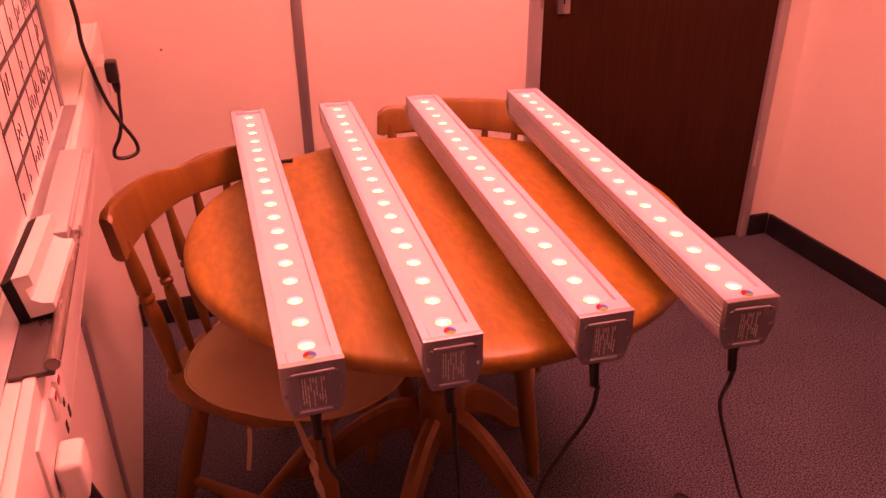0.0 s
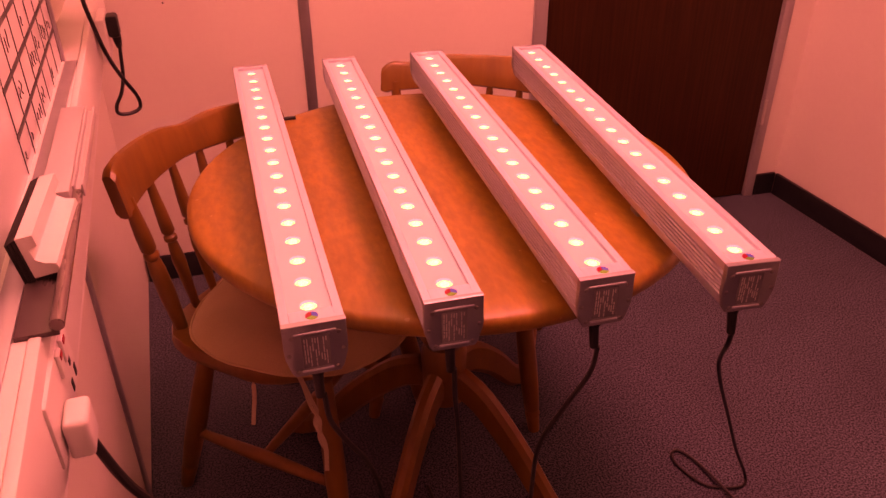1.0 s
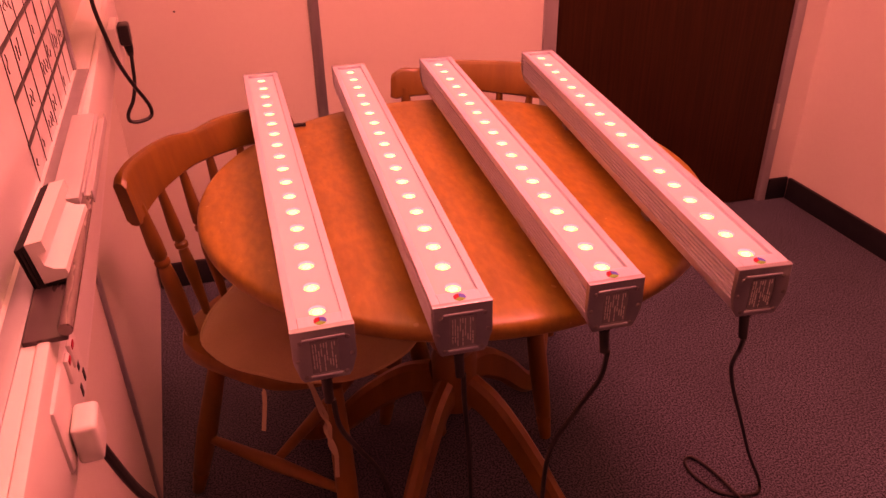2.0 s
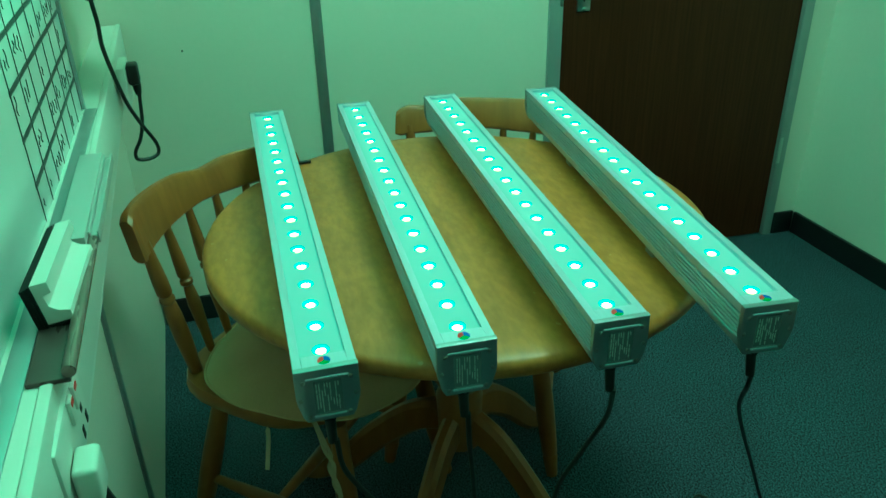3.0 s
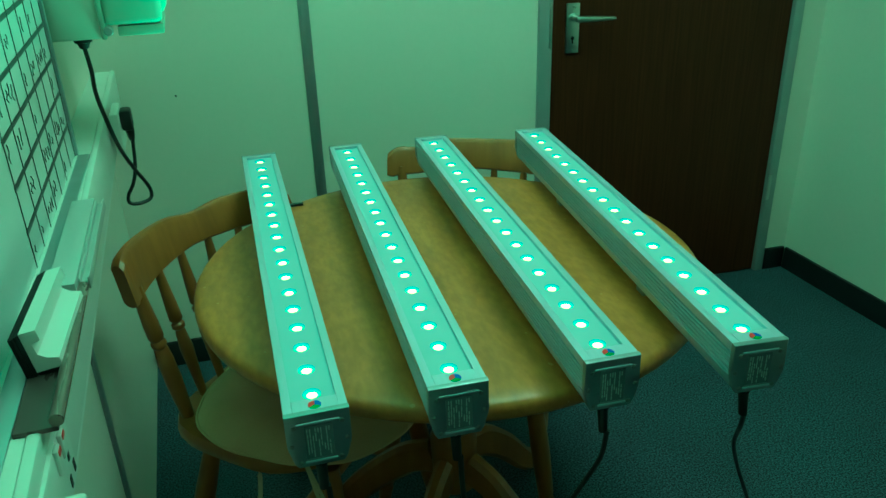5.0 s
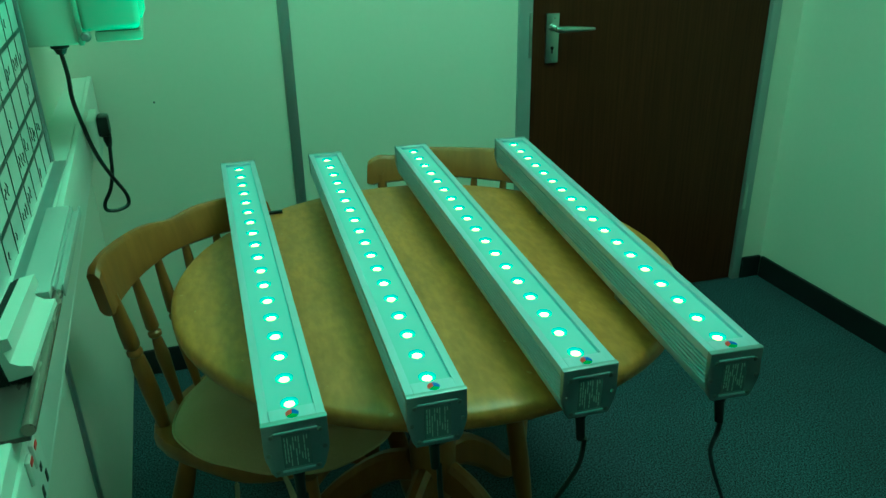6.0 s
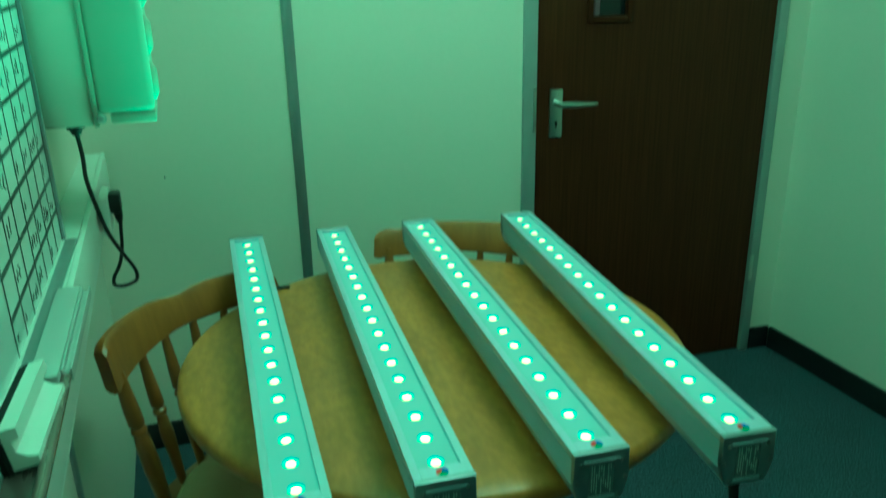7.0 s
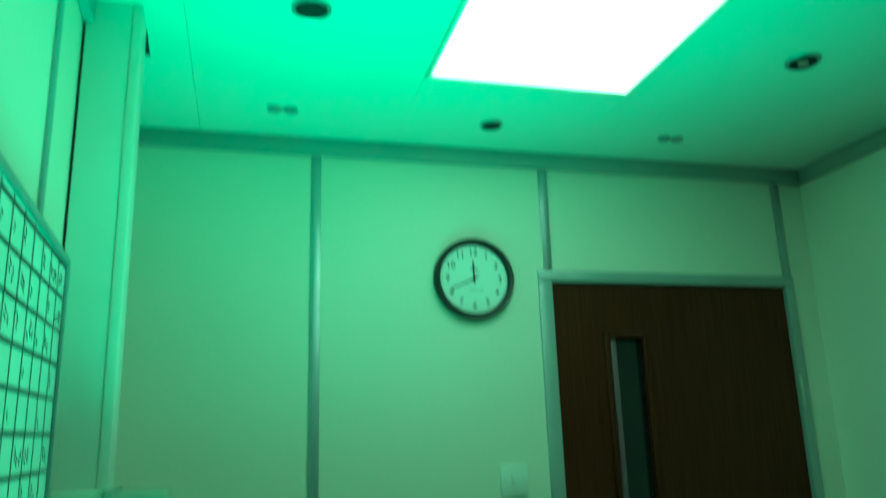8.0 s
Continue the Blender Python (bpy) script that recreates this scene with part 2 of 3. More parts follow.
    me.materials.append(material)
    smooth(me, angle)
    return me


def part(name, bm, material, parent, label="", angle=40):
    ob = new(name, mesh_of(name, bm, material, angle))
    ob.parent = parent
    return tagged(ob, label)


def thing(name, m, label, category, group=""):
    ob = new(name)
    ob.empty_display_size = 0.05
    ob.matrix_basis = m
    return tagged(ob, label, category, group)


def setting(name, bm, material, label, m=None, parent=None):
    ob = new(name, mesh_of(name, bm, material))
    if m is not None:
        ob.matrix_basis = m
    if parent:
        ob.parent = parent
        return tagged(ob, label)
    return tagged(ob, label, "", "", "structure")


def solid(name, bm, material, m, label, category, group=""):
    ob = new(name, mesh_of(name, bm, material))
    ob.matrix_basis = m
    return tagged(ob, label, category, group)


# ---- the room ----
BACK, RIGHT, CEILING, FRONT = 2.95, 2.485, 2.475, -1.3
# The left wall stands three degrees off square; LW carries its own axes (out from the wall, along it, up).
LW = pose(0, 2, 0, 0, 0, 3) @ Matrix.Translation((0, -2, 0))
WALL_N = 0.165
# The right wall runs parallel to the left one, turned about the back corner.
RW = pose(RIGHT, BACK, 0, 0, 0, 3) @ Matrix.Translation((-RIGHT, -BACK, 0))

setting("floor", B(-0.6, 3.0, FRONT - 0.3, 3.4, -0.12, 0), CARPET, "dark blue-grey loop pile office carpet")
setting("wall_right", B(RIGHT, RIGHT + 0.1, FRONT - 0.1, BACK + 0.1, 0, CEILING + 0.1), WALL, "cream vinyl-faced partition wall", RW)
setting("wall_left", B(WALL_N - 0.1, WALL_N, FRONT - 0.3, BACK + 0.25, 0, CEILING + 0.1), WALL, "cream vinyl-faced partition wall", LW)
# unseen wall added to close the room and damp its bounced light
setting("wall_front", B(-0.4, RIGHT + 0.35, FRONT - 0.1, FRONT, 0, CEILING + 0.1), BOUNCE_GREY, "unseen closing wall behind the camera, grey to cut bounced light")
DX0, DX1, DTOP = 1.471, 2.354, 2.032
bm = bmesh.new()
box(bm, -0.2, DX0 - 0.03, BACK, BACK + 0.1, 0, CEILING + 0.1)
box(bm, DX1 + 0.03, RIGHT + 0.05, BACK, BACK + 0.1, 0, CEILING + 0.1)
box(bm, DX0 - 0.03, DX1 + 0.03, BACK, BACK + 0.1, DTOP + 0.03, CEILING + 0.1)
setting("wall_back", bm, WALL, "cream vinyl-faced partition wall with door opening")
setting("wall_corridor", B(DX0 - 0.3, DX1 + 0.3, BACK + 0.6, BACK + 0.7, 0, CEILING), WALL, "plain wall behind the door")

# suspended ceiling: tiles with shallow joints round the light panel
PX0, PX1, PY0, PY1 = 0.952, 1.543, 1.273, 2.470
setting("ceiling", B(-0.4, RIGHT + 0.35, FRONT - 0.1, BACK + 0.1, CEILING + 0.012, CEILING + 0.1), CEIL, "suspended ceiling carrier")
xs = [0.0, PX0 - 0.6 + 0.003, PX0 - 0.003, PX1 + 0.003, PX1 + 0.6, RIGHT + 0.25]
ys = [FRONT, PY0 - 1.8, PY0 - 1.2, PY0 - 0.599, PY0 - 0.003, PY0 + 0.5975, PY1 + 0.003, BACK]
bm = bmesh.new()
for i, (a, b) in enumerate(zip(xs, xs[1:])):
    for j, (c, d) in enumerate(zip(ys, ys[1:])):
        if not (i == 2 and j in (4, 5)):
            box(bm, a + 0.0003, b - 0.0003, c + 0.0003, d - 0.0003, CEILING, CEILING + 0.0125, 0.001, 1)
setting("ceiling_tiles", bm, CEIL, "white mineral fibre ceiling tiles")

# trims, strips and skirting
setting("trim_back", B(0.1, RIGHT, BACK - 0.022, BACK, CEILING - 0.055, CEILING, 0.003), TRIM, "grey ceiling edge trim")
setting("trim_right", B(RIGHT - 0.022, RIGHT, FRONT, BACK - 0.024, CEILING - 0.055, CEILING, 0.003), TRIM, "grey ceiling edge trim", RW)
setting("trim_left", B(WALL_N, WALL_N + 0.022, FRONT, BACK - 0.03, CEILING - 0.055, CEILING, 0.003), TRIM, "grey ceiling edge trim", LW)
setting("baseboard_back_1", B(0.12, DX0 - 0.047, BACK - 0.014, BACK, 0, 0.088, 0.004), SKIRT, "black vinyl skirting")
setting("baseboard_back_2", B(DX1 + 0.04, RIGHT - 0.008, BACK - 0.014, BACK, 0, 0.088, 0.004), SKIRT, "black vinyl skirting")
setting("baseboard_right", B(RIGHT - 0.014, RIGHT, FRONT, BACK - 0.016, 0, 0.088, 0.004), SKIRT, "black vinyl skirting", RW)


def strip(name, x0, x1, z0, z1):
    bm = B(x0, x1, BACK - 0.007, BACK, z0, z1, 0.002)
    box(bm, x0 + 0.006, x1 - 0.006, BACK - 0.011, BACK - 0.006, z0, z1, 0.002)
    setting(name, bm, STRIP, "grey metal cover strip over a partition joint")


strip("trim_joint_1", 0.691, 0.722, 0.088, CEILING - 0.055)
strip("trim_joint_2", DX0 - 0.024, DX0 + 0.006, DTOP + 0.038, CEILING - 0.055)
strip("trim_joint_3", DX1, DX1 + 0.033, DTOP + 0.038, CEILING - 0.055)
setting("trim_joint_4", B(WALL_N, WALL_N + 0.006, 1.945, 1.975, 0, 0.853, 0.002), STRIP, "grey metal cover strip over a partition joint", LW)
setting("trim_joint_5", B(WALL_N, WALL_N + 0.006, 1.98, 2.01, 0.976, CEILING - 0.055, 0.002), STRIP, "grey metal cover strip over a partition joint", LW)

# door
door = tagged(new("door_1"), "dark brown wood-veneer door, closed, with a narrow glazed slot", "door", "", "structure")
door.matrix_basis = pose(DX0, BACK, 0)
DW = DX1 - DX0
WX0, WX1, WZ0, WZ1 = 0.186, 0.316, 1.280, 1.854
bm = bmesh.new()
for a in ((0.003, WX0, 0.006, DTOP - 0.003), (WX1, DW - 0.003, 0.006, DTOP - 0.003), (WX0, WX1, 0.006, WZ0), (WX0, WX1, WZ1, DTOP - 0.003)):
    box(bm, a[0], a[1], 0.004, 0.048, a[2], a[3])
part("leaf", bm, DOOR, door)
for nm, a in (("jamb", (-0.046, 0.0, 0, DTOP)), ("jamb", (DW, DW + 0.036, 0, DTOP)), ("head", (-0.046, DW + 0.036, DTOP, DTOP + 0.038))):
    part(nm, B(a[0], a[1], -0.012, 0.06, a[2], a[3], 0.003), FRAME, door, "grey painted door frame")
for a in ((WX0 - 0.014, WX0 + 0.004, WZ0 - 0.014, WZ1 + 0.014), (WX1 - 0.004, WX1 + 0.014, WZ0 - 0.014, WZ1 + 0.014),
          (WX0 + 0.004, WX1 - 0.004, WZ0 - 0.014, WZ0 + 0.004), (WX0 + 0.004, WX1 - 0.004, WZ1 - 0.004, WZ1 + 0.014)):
    part("glazing_bead", B(a[0], a[1], -0.006, 0.012, a[2], a[3], 0.003), DOOR, door)
part("pane", B(WX0, WX1, 0.024, 0.030, WZ0, WZ1), GLASS, door, "dark glass vision panel")
# thin strip added before the pane as a painted reflection
part("reflection_streak", B(WX0 + 0.016, WX0 + 0.036, 0.014, 0.023, WZ0 + 0.004, WZ1 - 0.004, 0.003), STREAK, door, "purple-grey strip imitating a reflection in the glass")
part("hinge", B(DW - 0.002, DW + 0.012, -0.016, -0.010, 0.30, 0.40, 0.002), CHROME, door, "steel hinge")
part("hinge", B(DW - 0.002, DW + 0.012, -0.016, -0.010, 1.62, 1.72, 0.002), CHROME, door, "steel hinge")
part("strike_plate", B(-0.012, -0.002, -0.0145, -0.0115, 0.93, 1.07, 0.001), CHROME, door, "steel strike plate")
hx0 = 0.049
handle = part("handle_plate", B(hx0, hx0 + 0.044, -0.006, 0.004, 0.908, 1.062, 0.002), CHROME, door, "satin chrome handle plate")
bm = turned(bmesh.new(), (hx0 + 0.022, -0.006, 1.02), (hx0 + 0.022, -0.05, 1.02), [(0, 0.013), (0.15, 0.013), (0.2, 0.0085), (1, 0.0085)])
turned(bm, (hx0 + 0.014, -0.049, 1.019), (hx0 + 0.150, -0.045, 1.014), [(0, 0.008), (0.05, 0.0098), (0.3, 0.0098), (0.65, 0.0075), (0.95, 0.0052), (1, 0.0035)])
part("lever", bm, CHROME, handle, "satin chrome lever")
bm = turned(bmesh.new(), (hx0 + 0.022, -0.0055, 0.955), (hx0 + 0.022, -0.0065, 0.955), [(0, 0.006), (1, 0.006)])
box(bm, hx0 + 0.0195, hx0 + 0.0245, -0.0068, -0.0055, 0.938, 0.953)
part("keyhole", bm, HOLE, handle, "dark keyhole")
for z in (0.918, 1.052):
    part("screw", turned(bmesh.new(), (hx0 + 0.022, -0.006, z), (hx0 + 0.022, -0.0075, z), [(0, 0.004), (1, 0.003)], 8), SCREW, handle)

# ceiling light panel and ceiling fittings
pw, pd = PX1 - PX0, PY1 - PY0
panel = thing("ceiling_light", pose(PX0, PY0, CEILING), "bright white rectangular light panel set flush in the ceiling", "ceiling light")
part("diffuser", B(0.012, pw - 0.012, 0.012, pd - 0.012, 0.003, 0.010), PANEL, panel, "glowing white diffuser")
for a in ((0, pw, 0, 0.012), (0, pw, pd - 0.012, pd), (0, 0.012, 0.012, pd - 0.012), (pw - 0.012, pw, 0.012, pd - 0.012)):
    part("frame", B(a[0], a[1], a[2], a[3], -0.002, 0.011, 0.001), WHITE, panel)


def ceiling_fitting(x, y, r, lamp):
    t = thing("downlight", pose(x, y, CEILING), "small round recessed ceiling fitting with metal rim, unlit", "downlight", "ceiling fittings")
    bm, seg = bmesh.new(), 28
    prof = ((r, 0), (r, -0.006), (r * 0.93, -0.009), (r * 0.78, -0.006), (r * 0.7, -0.001))
    rings = [[bm.verts.new((q * math.cos(2 * math.pi * i / seg), q * math.sin(2 * math.pi * i / seg), z)) for i in range(seg)] for q, z in prof]
    for a, b in zip(rings, rings[1:]):
        for i in range(seg):
            bm.faces.new((a[i], a[(i + 1) % seg], b[(i + 1) % seg], b[i]))
    part("rim", bm, STRIP, t)
    part("recess", turned(bmesh.new(), (0, 0, -0.0075), (0, 0, -0.0005), [(0, r * 0.78), (1, r * 0.80)], 24), HOLE, t, "black disc for the shade inside the recess")
    if lamp:
        part("lamp", turned(bmesh.new(), (0, 0, -0.0075), (0, 0, -0.011), [(0, r * 0.32), (0.7, r * 0.3), (1, r * 0.2)], 16), SCREW, t)


ceiling_fitting(0.628, 2.187, 0.045, False)
ceiling_fitting(1.905, 2.19, 0.045, True)
ceiling_fitting(1.218, 2.73, 0.036, False)


def double_clip(x, y):
    t = thing("ceiling_clip", pose(x, y, CEILING), "pair of small round grey buttons under the ceiling", "ceiling clip", "ceiling fittings")
    for dx in (-0.024, 0.024):
        part("button", turned(bmesh.new(), (dx, 0, 0), (dx, 0, -0.012), [(0, 0.02), (0.6, 0.02), (1, 0.014)], 16), STRIP, t)
    part("bridge", B(-0.024, 0.024, -0.006, 0.006, -0.006, 0, 0.002), STRIP, t)


double_clip(0.590, 2.728)
double_clip(1.832, 2.733)

# wall clock
clock = thing("wall_clock", pose(1.204, BACK, 2.033, 90, 0, 0), "round black-rimmed wall clock with white dial, hung on the wall", "clock")
seg, R = 48, 0.131
bm = bmesh.new()
prof = ((R - 0.006, 0), (R, 0.008), (R, 0.026), (R - 0.006, 0.034), (R - 0.016, 0.032), (R - 0.02, 0.022), (R - 0.02, 0.0))
rings = [[bm.verts.new((q * math.cos(2 * math.pi * i / seg), q * math.sin(2 * math.pi * i / seg), z)) for i in range(seg)] for q, z in prof]
for a, b in zip(rings, rings[1:]):
    for i in range(seg):
        bm.faces.new((a[i], a[(i + 1) % seg], b[(i + 1) % seg], b[i]))
part("rim", bm, BLACK, clock, "black plastic rim")
part("dial", turned(bmesh.new(), (0, 0, 0.004), (0, 0, 0.016), [(0, R - 0.019), (1, R - 0.019)], 48), DIAL, clock, "white dial")


def letters(text, size, material, parent, m, name="numeral", depth=0.0006):
    cu = bpy.data.curves.new(name, "FONT")
    cu.body, cu.size, cu.extrude, cu.align_x, cu.align_y = text, size, depth, "CENTER", "CENTER"
    tmp = bpy.data.objects.new("tmp", cu)
    me = bpy.data.meshes.new_from_object(tmp)
    bpy.data.objects.remove(tmp)
    me.name = name
    me.materials.clear()
    me.materials.append(material)
    ob = new(name, me)
    ob.parent = parent
    ob.matrix_basis = m
    return ob


for h in range(1, 13):
    a = radians(90 - 30 * h)
    letters(str(h), 0.030, INK, clock, pose(0.086 * math.cos(a), 0.086 * math.sin(a), 0.0168))
bm = bmesh.new()
for k in range(60):
    a = radians(6 * k)
    r0, r1 = (0.100, 0.108) if k % 5 == 0 else (0.104, 0.108)
    box(bm, r0, r1, -0.0006, 0.0006, 0.016, 0.0168, m=Matrix.Rotation(a, 4, "Z"))
part("minute_marks", bm, INK, clock)
for nm, ang, ln, w in (("hour_hand", 90 - 358, 0.056, 0.005), ("minute_hand", 90 - 246, 0.084, 0.0036), ("second_hand", 90 - 40, 0.030, 0.0014)):
    part(nm, box(bmesh.new(), -0.014, ln, -w / 2, w / 2, 0.019, 0.0205, m=Matrix.Rotation(radians(ang), 4, "Z")), INK, clock)
part("boss", turned(bmesh.new(), (0, 0, 0.016), (0, 0, 0.022), [(0, 0.006), (1, 0.005)], 12), INK, clock)
part("maker_mark", B(-0.012, 0.012, 0.030, 0.034, 0.0162, 0.0168), INK, clock)
part("maker_mark", B(-0.018, 0.030, -0.036, -0.0345, 0.0162, 0.0168), INK, clock)

# light switch
sw = thing("light_switch", pose(1.307, BACK, 1.419, 90, 0, 0), "white square plastic light switch on the wall", "light switch")
part("plate", B(-0.043, 0.043, -0.048, 0.043, 0, 0.010, 0.003), WHITE, sw)
part("rocker", B(-0.009, 0.009, -0.016, 0.016, 0.008, 0.015, 0.002), WHITE, sw)
for x in (-0.03, 0.03):
    part("screw", turned(bmesh.new(), (x, 0, 0.009), (x, 0, 0.0112), [(0, 0.003), (1, 0.002)], 8), SCREW, sw)
solid("wall_screw", turned(bmesh.new(), (0, 0, 0), (0, 0, 0.003), [(0, 0.0030), (1, 0.0022)], 8), INK, pose(0.321, BACK, 0.882, 90, 0, 0), "small dark screw head in the wall", "screw")


# ---- on the left wall ----
TRUNK = LW @ Matrix.Translation((0.238, 1.9, 0)) @ Matrix.Rotation(radians(0.8), 4, "Z") @ Matrix.Translation((-0.238, -1.9, 0))
trunk = thing("dado_trunking", TRUNK, "white plastic dado trunking along the wall", "trunking")
part("base", B(WALL_N, 0.226, FRONT, BACK - 0.045, 0.858, 0.973, 0.003), WHITE, trunk)
part("cover", B(0.226, 0.238, FRONT, BACK - 0.045, 0.867, 0.975, 0.003), WHITE, trunk)
part("lower_lip", B(0.226, 0.236, FRONT, BACK - 0.045, 0.855, 0.863, 0.002), WHITE, trunk)

column = thing("vertical_trunking", LW, "white plastic trunking rising from the wall box to the ceiling", "trunking")
part("base", B(WALL_N + 0.006, 0.262, 2.235, 2.335, 1.44, CEILING - 0.001, 0.003), WHITE, column)
part("cover", B(0.262, 0.283, 2.231, 2.339, 1.44, CEILING - 0.001, 0.004), WHITE, column)
# black strip stands in for the shadow between trunking and wall
part("seal_or_shadow_gap", B(WALL_N + 0.001, WALL_N + 0.0058, 2.24, 2.33, 1.44, CEILING - 0.05), BLACK, column, "black strip painted in as the shadow gap beside the trunking")
setting("trim_slot", B(0.262, 0.284, 2.34, 2.46, CEILING - 0.003, CEILING - 0.0005), HOLE, "dark slot in the ceiling beside the trunking", LW)

wbox = thing("wall_box", LW @ Matrix.Translation((0, 0.001, 0.009)), "pale grey plastic electrical enclosure fixed to the wall", "enclosure")
part("body", B(WALL_N + 0.003, 0.284, 2.142, 2.44, 1.163, 1.452, 0.006), BOXBODY, wbox)
lid = part("lid", B(0.288, 0.390, 2.137, 2.445, 1.184, 1.446, 0.012, 3), GREYBOX, wbox, "deep moulded lid")
part("seal_or_shadow_gap", B(0.282, 0.291, 2.134, 2.448, 1.162, 1.456, 0.003), GREYBOX, wbox)
for z in (1.235, 1.318, 1.400):
    part("lug", turned(bmesh.new(), (0.388, 2.17, z - 0.036), (0.388, 2.17, z + 0.036), [(0, 0.004), (0.2, 0.013), (0.8, 0.013), (1, 0.004)], 12), GREYBOX, lid)
part("bottom_lip", B(0.310, 0.390, 2.142, 2.42, 1.165, 1.1835, 0.004), GREYBOX, lid)
for z in (1.178, 1.446):
    part("lid_screw", turned(bmesh.new(), (0.296, 2.135, z), (0.296, 2.122, z), [(0, 0.009), (0.7, 0.009), (1, 0.006)], 12), SCREW, wbox, "steel lid screw")
part("cable_gland", turned(bmesh.new(), (0.244, 2.19, 1.164), (0.244, 2.19, 1.142), [(0, 0.016), (0.5, 0.016), (0.55, 0.012), (1, 0.008)], 12), BLACK, wbox, "black cable gland")
part("cable", tube(bmesh.new(), [(0.244, 2.19, 1.145), (0.247, 2.19, 1.10), (0.246, 2.19, 1.06), (0.250, 2.21, 1.012), (0.258, 2.27, 0.93),
                                  (0.270, 2.36, 0.852), (0.287, 2.42, 0.79), (0.291, 2.425, 0.765), (0.284, 2.42, 0.754), (0.262, 2.41, 0.751), (0.243, 2.405, 0.757), (0.243, 2.405, 0.775),
                                  (0.258, 2.415, 0.80), (0.268, 2.425, 0.835), (0.272, 2.435, 0.88), (0.274, 2.44, 0.905)], 0.0042, 8, 6), BLACK, wbox, "looped black flex")

SOCK = LW @ Matrix.Translation((0, 0.004, 0.014))
sock = thing("wall_socket", SOCK, "white socket outlet on the trunking with a black plug in it", "socket")
part("plate", B(0.239, 0.256, 2.385, 2.50, 0.872, 0.962, 0.003), WHITE, sock)
plug = solid("mains_plug", B(0.2565, 0.281, 2.418, 2.462, 0.914, 0.960, 0.006), BLACK, SOCK, "black three-pin mains plug pushed into the socket", "plug")
part("cord_grip", turned(bmesh.new(), (0.271, 2.44, 0.916), (0.272, 2.44, 0.888), [(0, 0.010), (0.5, 0.009), (1, 0.006)], 10), BLACK, plug)

SOCK_NEAR = LW @ Matrix.Translation((-0.005, 0.004, 0.0))
sock2 = thing("wall_socket", SOCK_NEAR, "white double socket outlet with red-marked switches", "socket")
part("plate", B(0.240, 0.257, 1.168, 1.312, 0.880, 0.952, 0.004), WHITE, sock2)
for y in (1.272, 1.247):
    r = part("rocker", B(0.256, 0.261, y - 0.008, y + 0.008, 0.925, 0.952, 0.002), WHITE, sock2)
    part("mark", B(0.2608, 0.2618, y - 0.005, y + 0.005, 0.945, 0.950), SWITCH_RED, r, "red switch mark")
for y, z in ((1.285, 0.915), (1.272, 0.893), (1.297, 0.893)):
    part("pin_hole", B(0.2565, 0.2578, y - 0.0035, y + 0.0035, z - 0.006, z + 0.006), HOLE, sock2, "dark pin slot")
plug2 = solid("mains_plug", B(0.258, 0.280, 1.182, 1.222, 0.876, 0.918, 0.005, 3), WHITE, SOCK_NEAR, "white mains plug with a black flex", "plug")
part("flex", tube(bmesh.new(), [(0.270, 1.212, 0.884), (0.275, 1.212, 0.86), (0.292, 1.214, 0.80), (0.325, 1.22, 0.72), (0.335, 1.24, 0.55), (0.33, 1.26, 0.25), (0.33, 1.3, 0.006)], 0.0048, 8, 6), BLACK, plug2, "black flex")

# whiteboard planner
board = thing("whiteboard", LW, "whiteboard ruled as a hand-drawn month planner, on the wall", "whiteboard")
BY0, BY1, BZ0, BZ1 = 0.92, 2.121, 0.962, 1.862
part("surface", B(WALL_N + 0.001, 0.196, BY0, BY1, BZ0, BZ1), BOARD, board, "white enamel writing surface")
for nm, a in (("frame", (BY1 - 0.004, BY1 + 0.008, BZ0, BZ1)), ("frame", (BY0 - 0.008, BY0 + 0.004, BZ0, BZ1)), ("frame", (BY0 - 0.008, BY1 + 0.008, BZ1 - 0.002, BZ1 + 0.012)), ("frame", (BY0 - 0.008, BY1 + 0.008, BZ0 - 0.014, BZ0 + 0.002))):
    part(nm, B(WALL_N, 0.202, a[0], a[1], a[2], a[3], 0.002), STRIP, board, "grey metal edge")
part("bottom_rail", B(0.202, 0.2225, BY0, BY1 - 0.01, 0.9705, 0.9755, 0.001), STRIP, board, "grey metal bottom rail")
GY0, GY1, ROWS, COLS = 1.620, 2.115, 15, 7
ROW0, ROWH = 0.9685, 0.0588
for k in range(1, ROWS + 1):
    z = ROW0 + ROWH * k
    part("row_line", box(bmesh.new(), 0.1962, 0.1968, GY0 - 0.004 - 1.87, GY1 - 1.87, -0.0036, 0.0036, m=Matrix.Translation((0, 1.87, z)) @ Matrix.Rotation(radians(1.2), 4, "X")), MARKER, board)
for k in range(COLS + 1):
    y = GY0 + (GY1 - GY0) * k / COLS
    part("column_line", B(0.1962, 0.1970, y - 0.0014, y + 0.0014, BZ0, BZ1 - 0.004), MARKER, board)
rnd = random.Random(7)
for r in range(ROWS):
    for c in range(COLS):
        z0, y0 = ROW0 + ROWH * r, GY0 + (GY1 - GY0) * c / COLS
        if rnd.random() > 0.62:
            continue
        bm = bmesh.new()
        for k in range(rnd.randint(1, 3)):
            yy, zz, h = y0 + 0.016 + 0.017 * k, z0 + rnd.uniform(0.014, 0.024), rnd.uniform(0.010, 0.024)
            tube(bm, [(0.1964, yy + rnd.uniform(-0.004, 0.004), zz + h), (0.1964, yy + rnd.uniform(0, 0.006), zz + h * 0.6),
                      (0.1964, yy + rnd.uniform(-0.005, 0.001), zz + h * 0.35), (0.1964, yy + rnd.uniform(-0.002, 0.006), zz)], 0.0008, 5, 3)
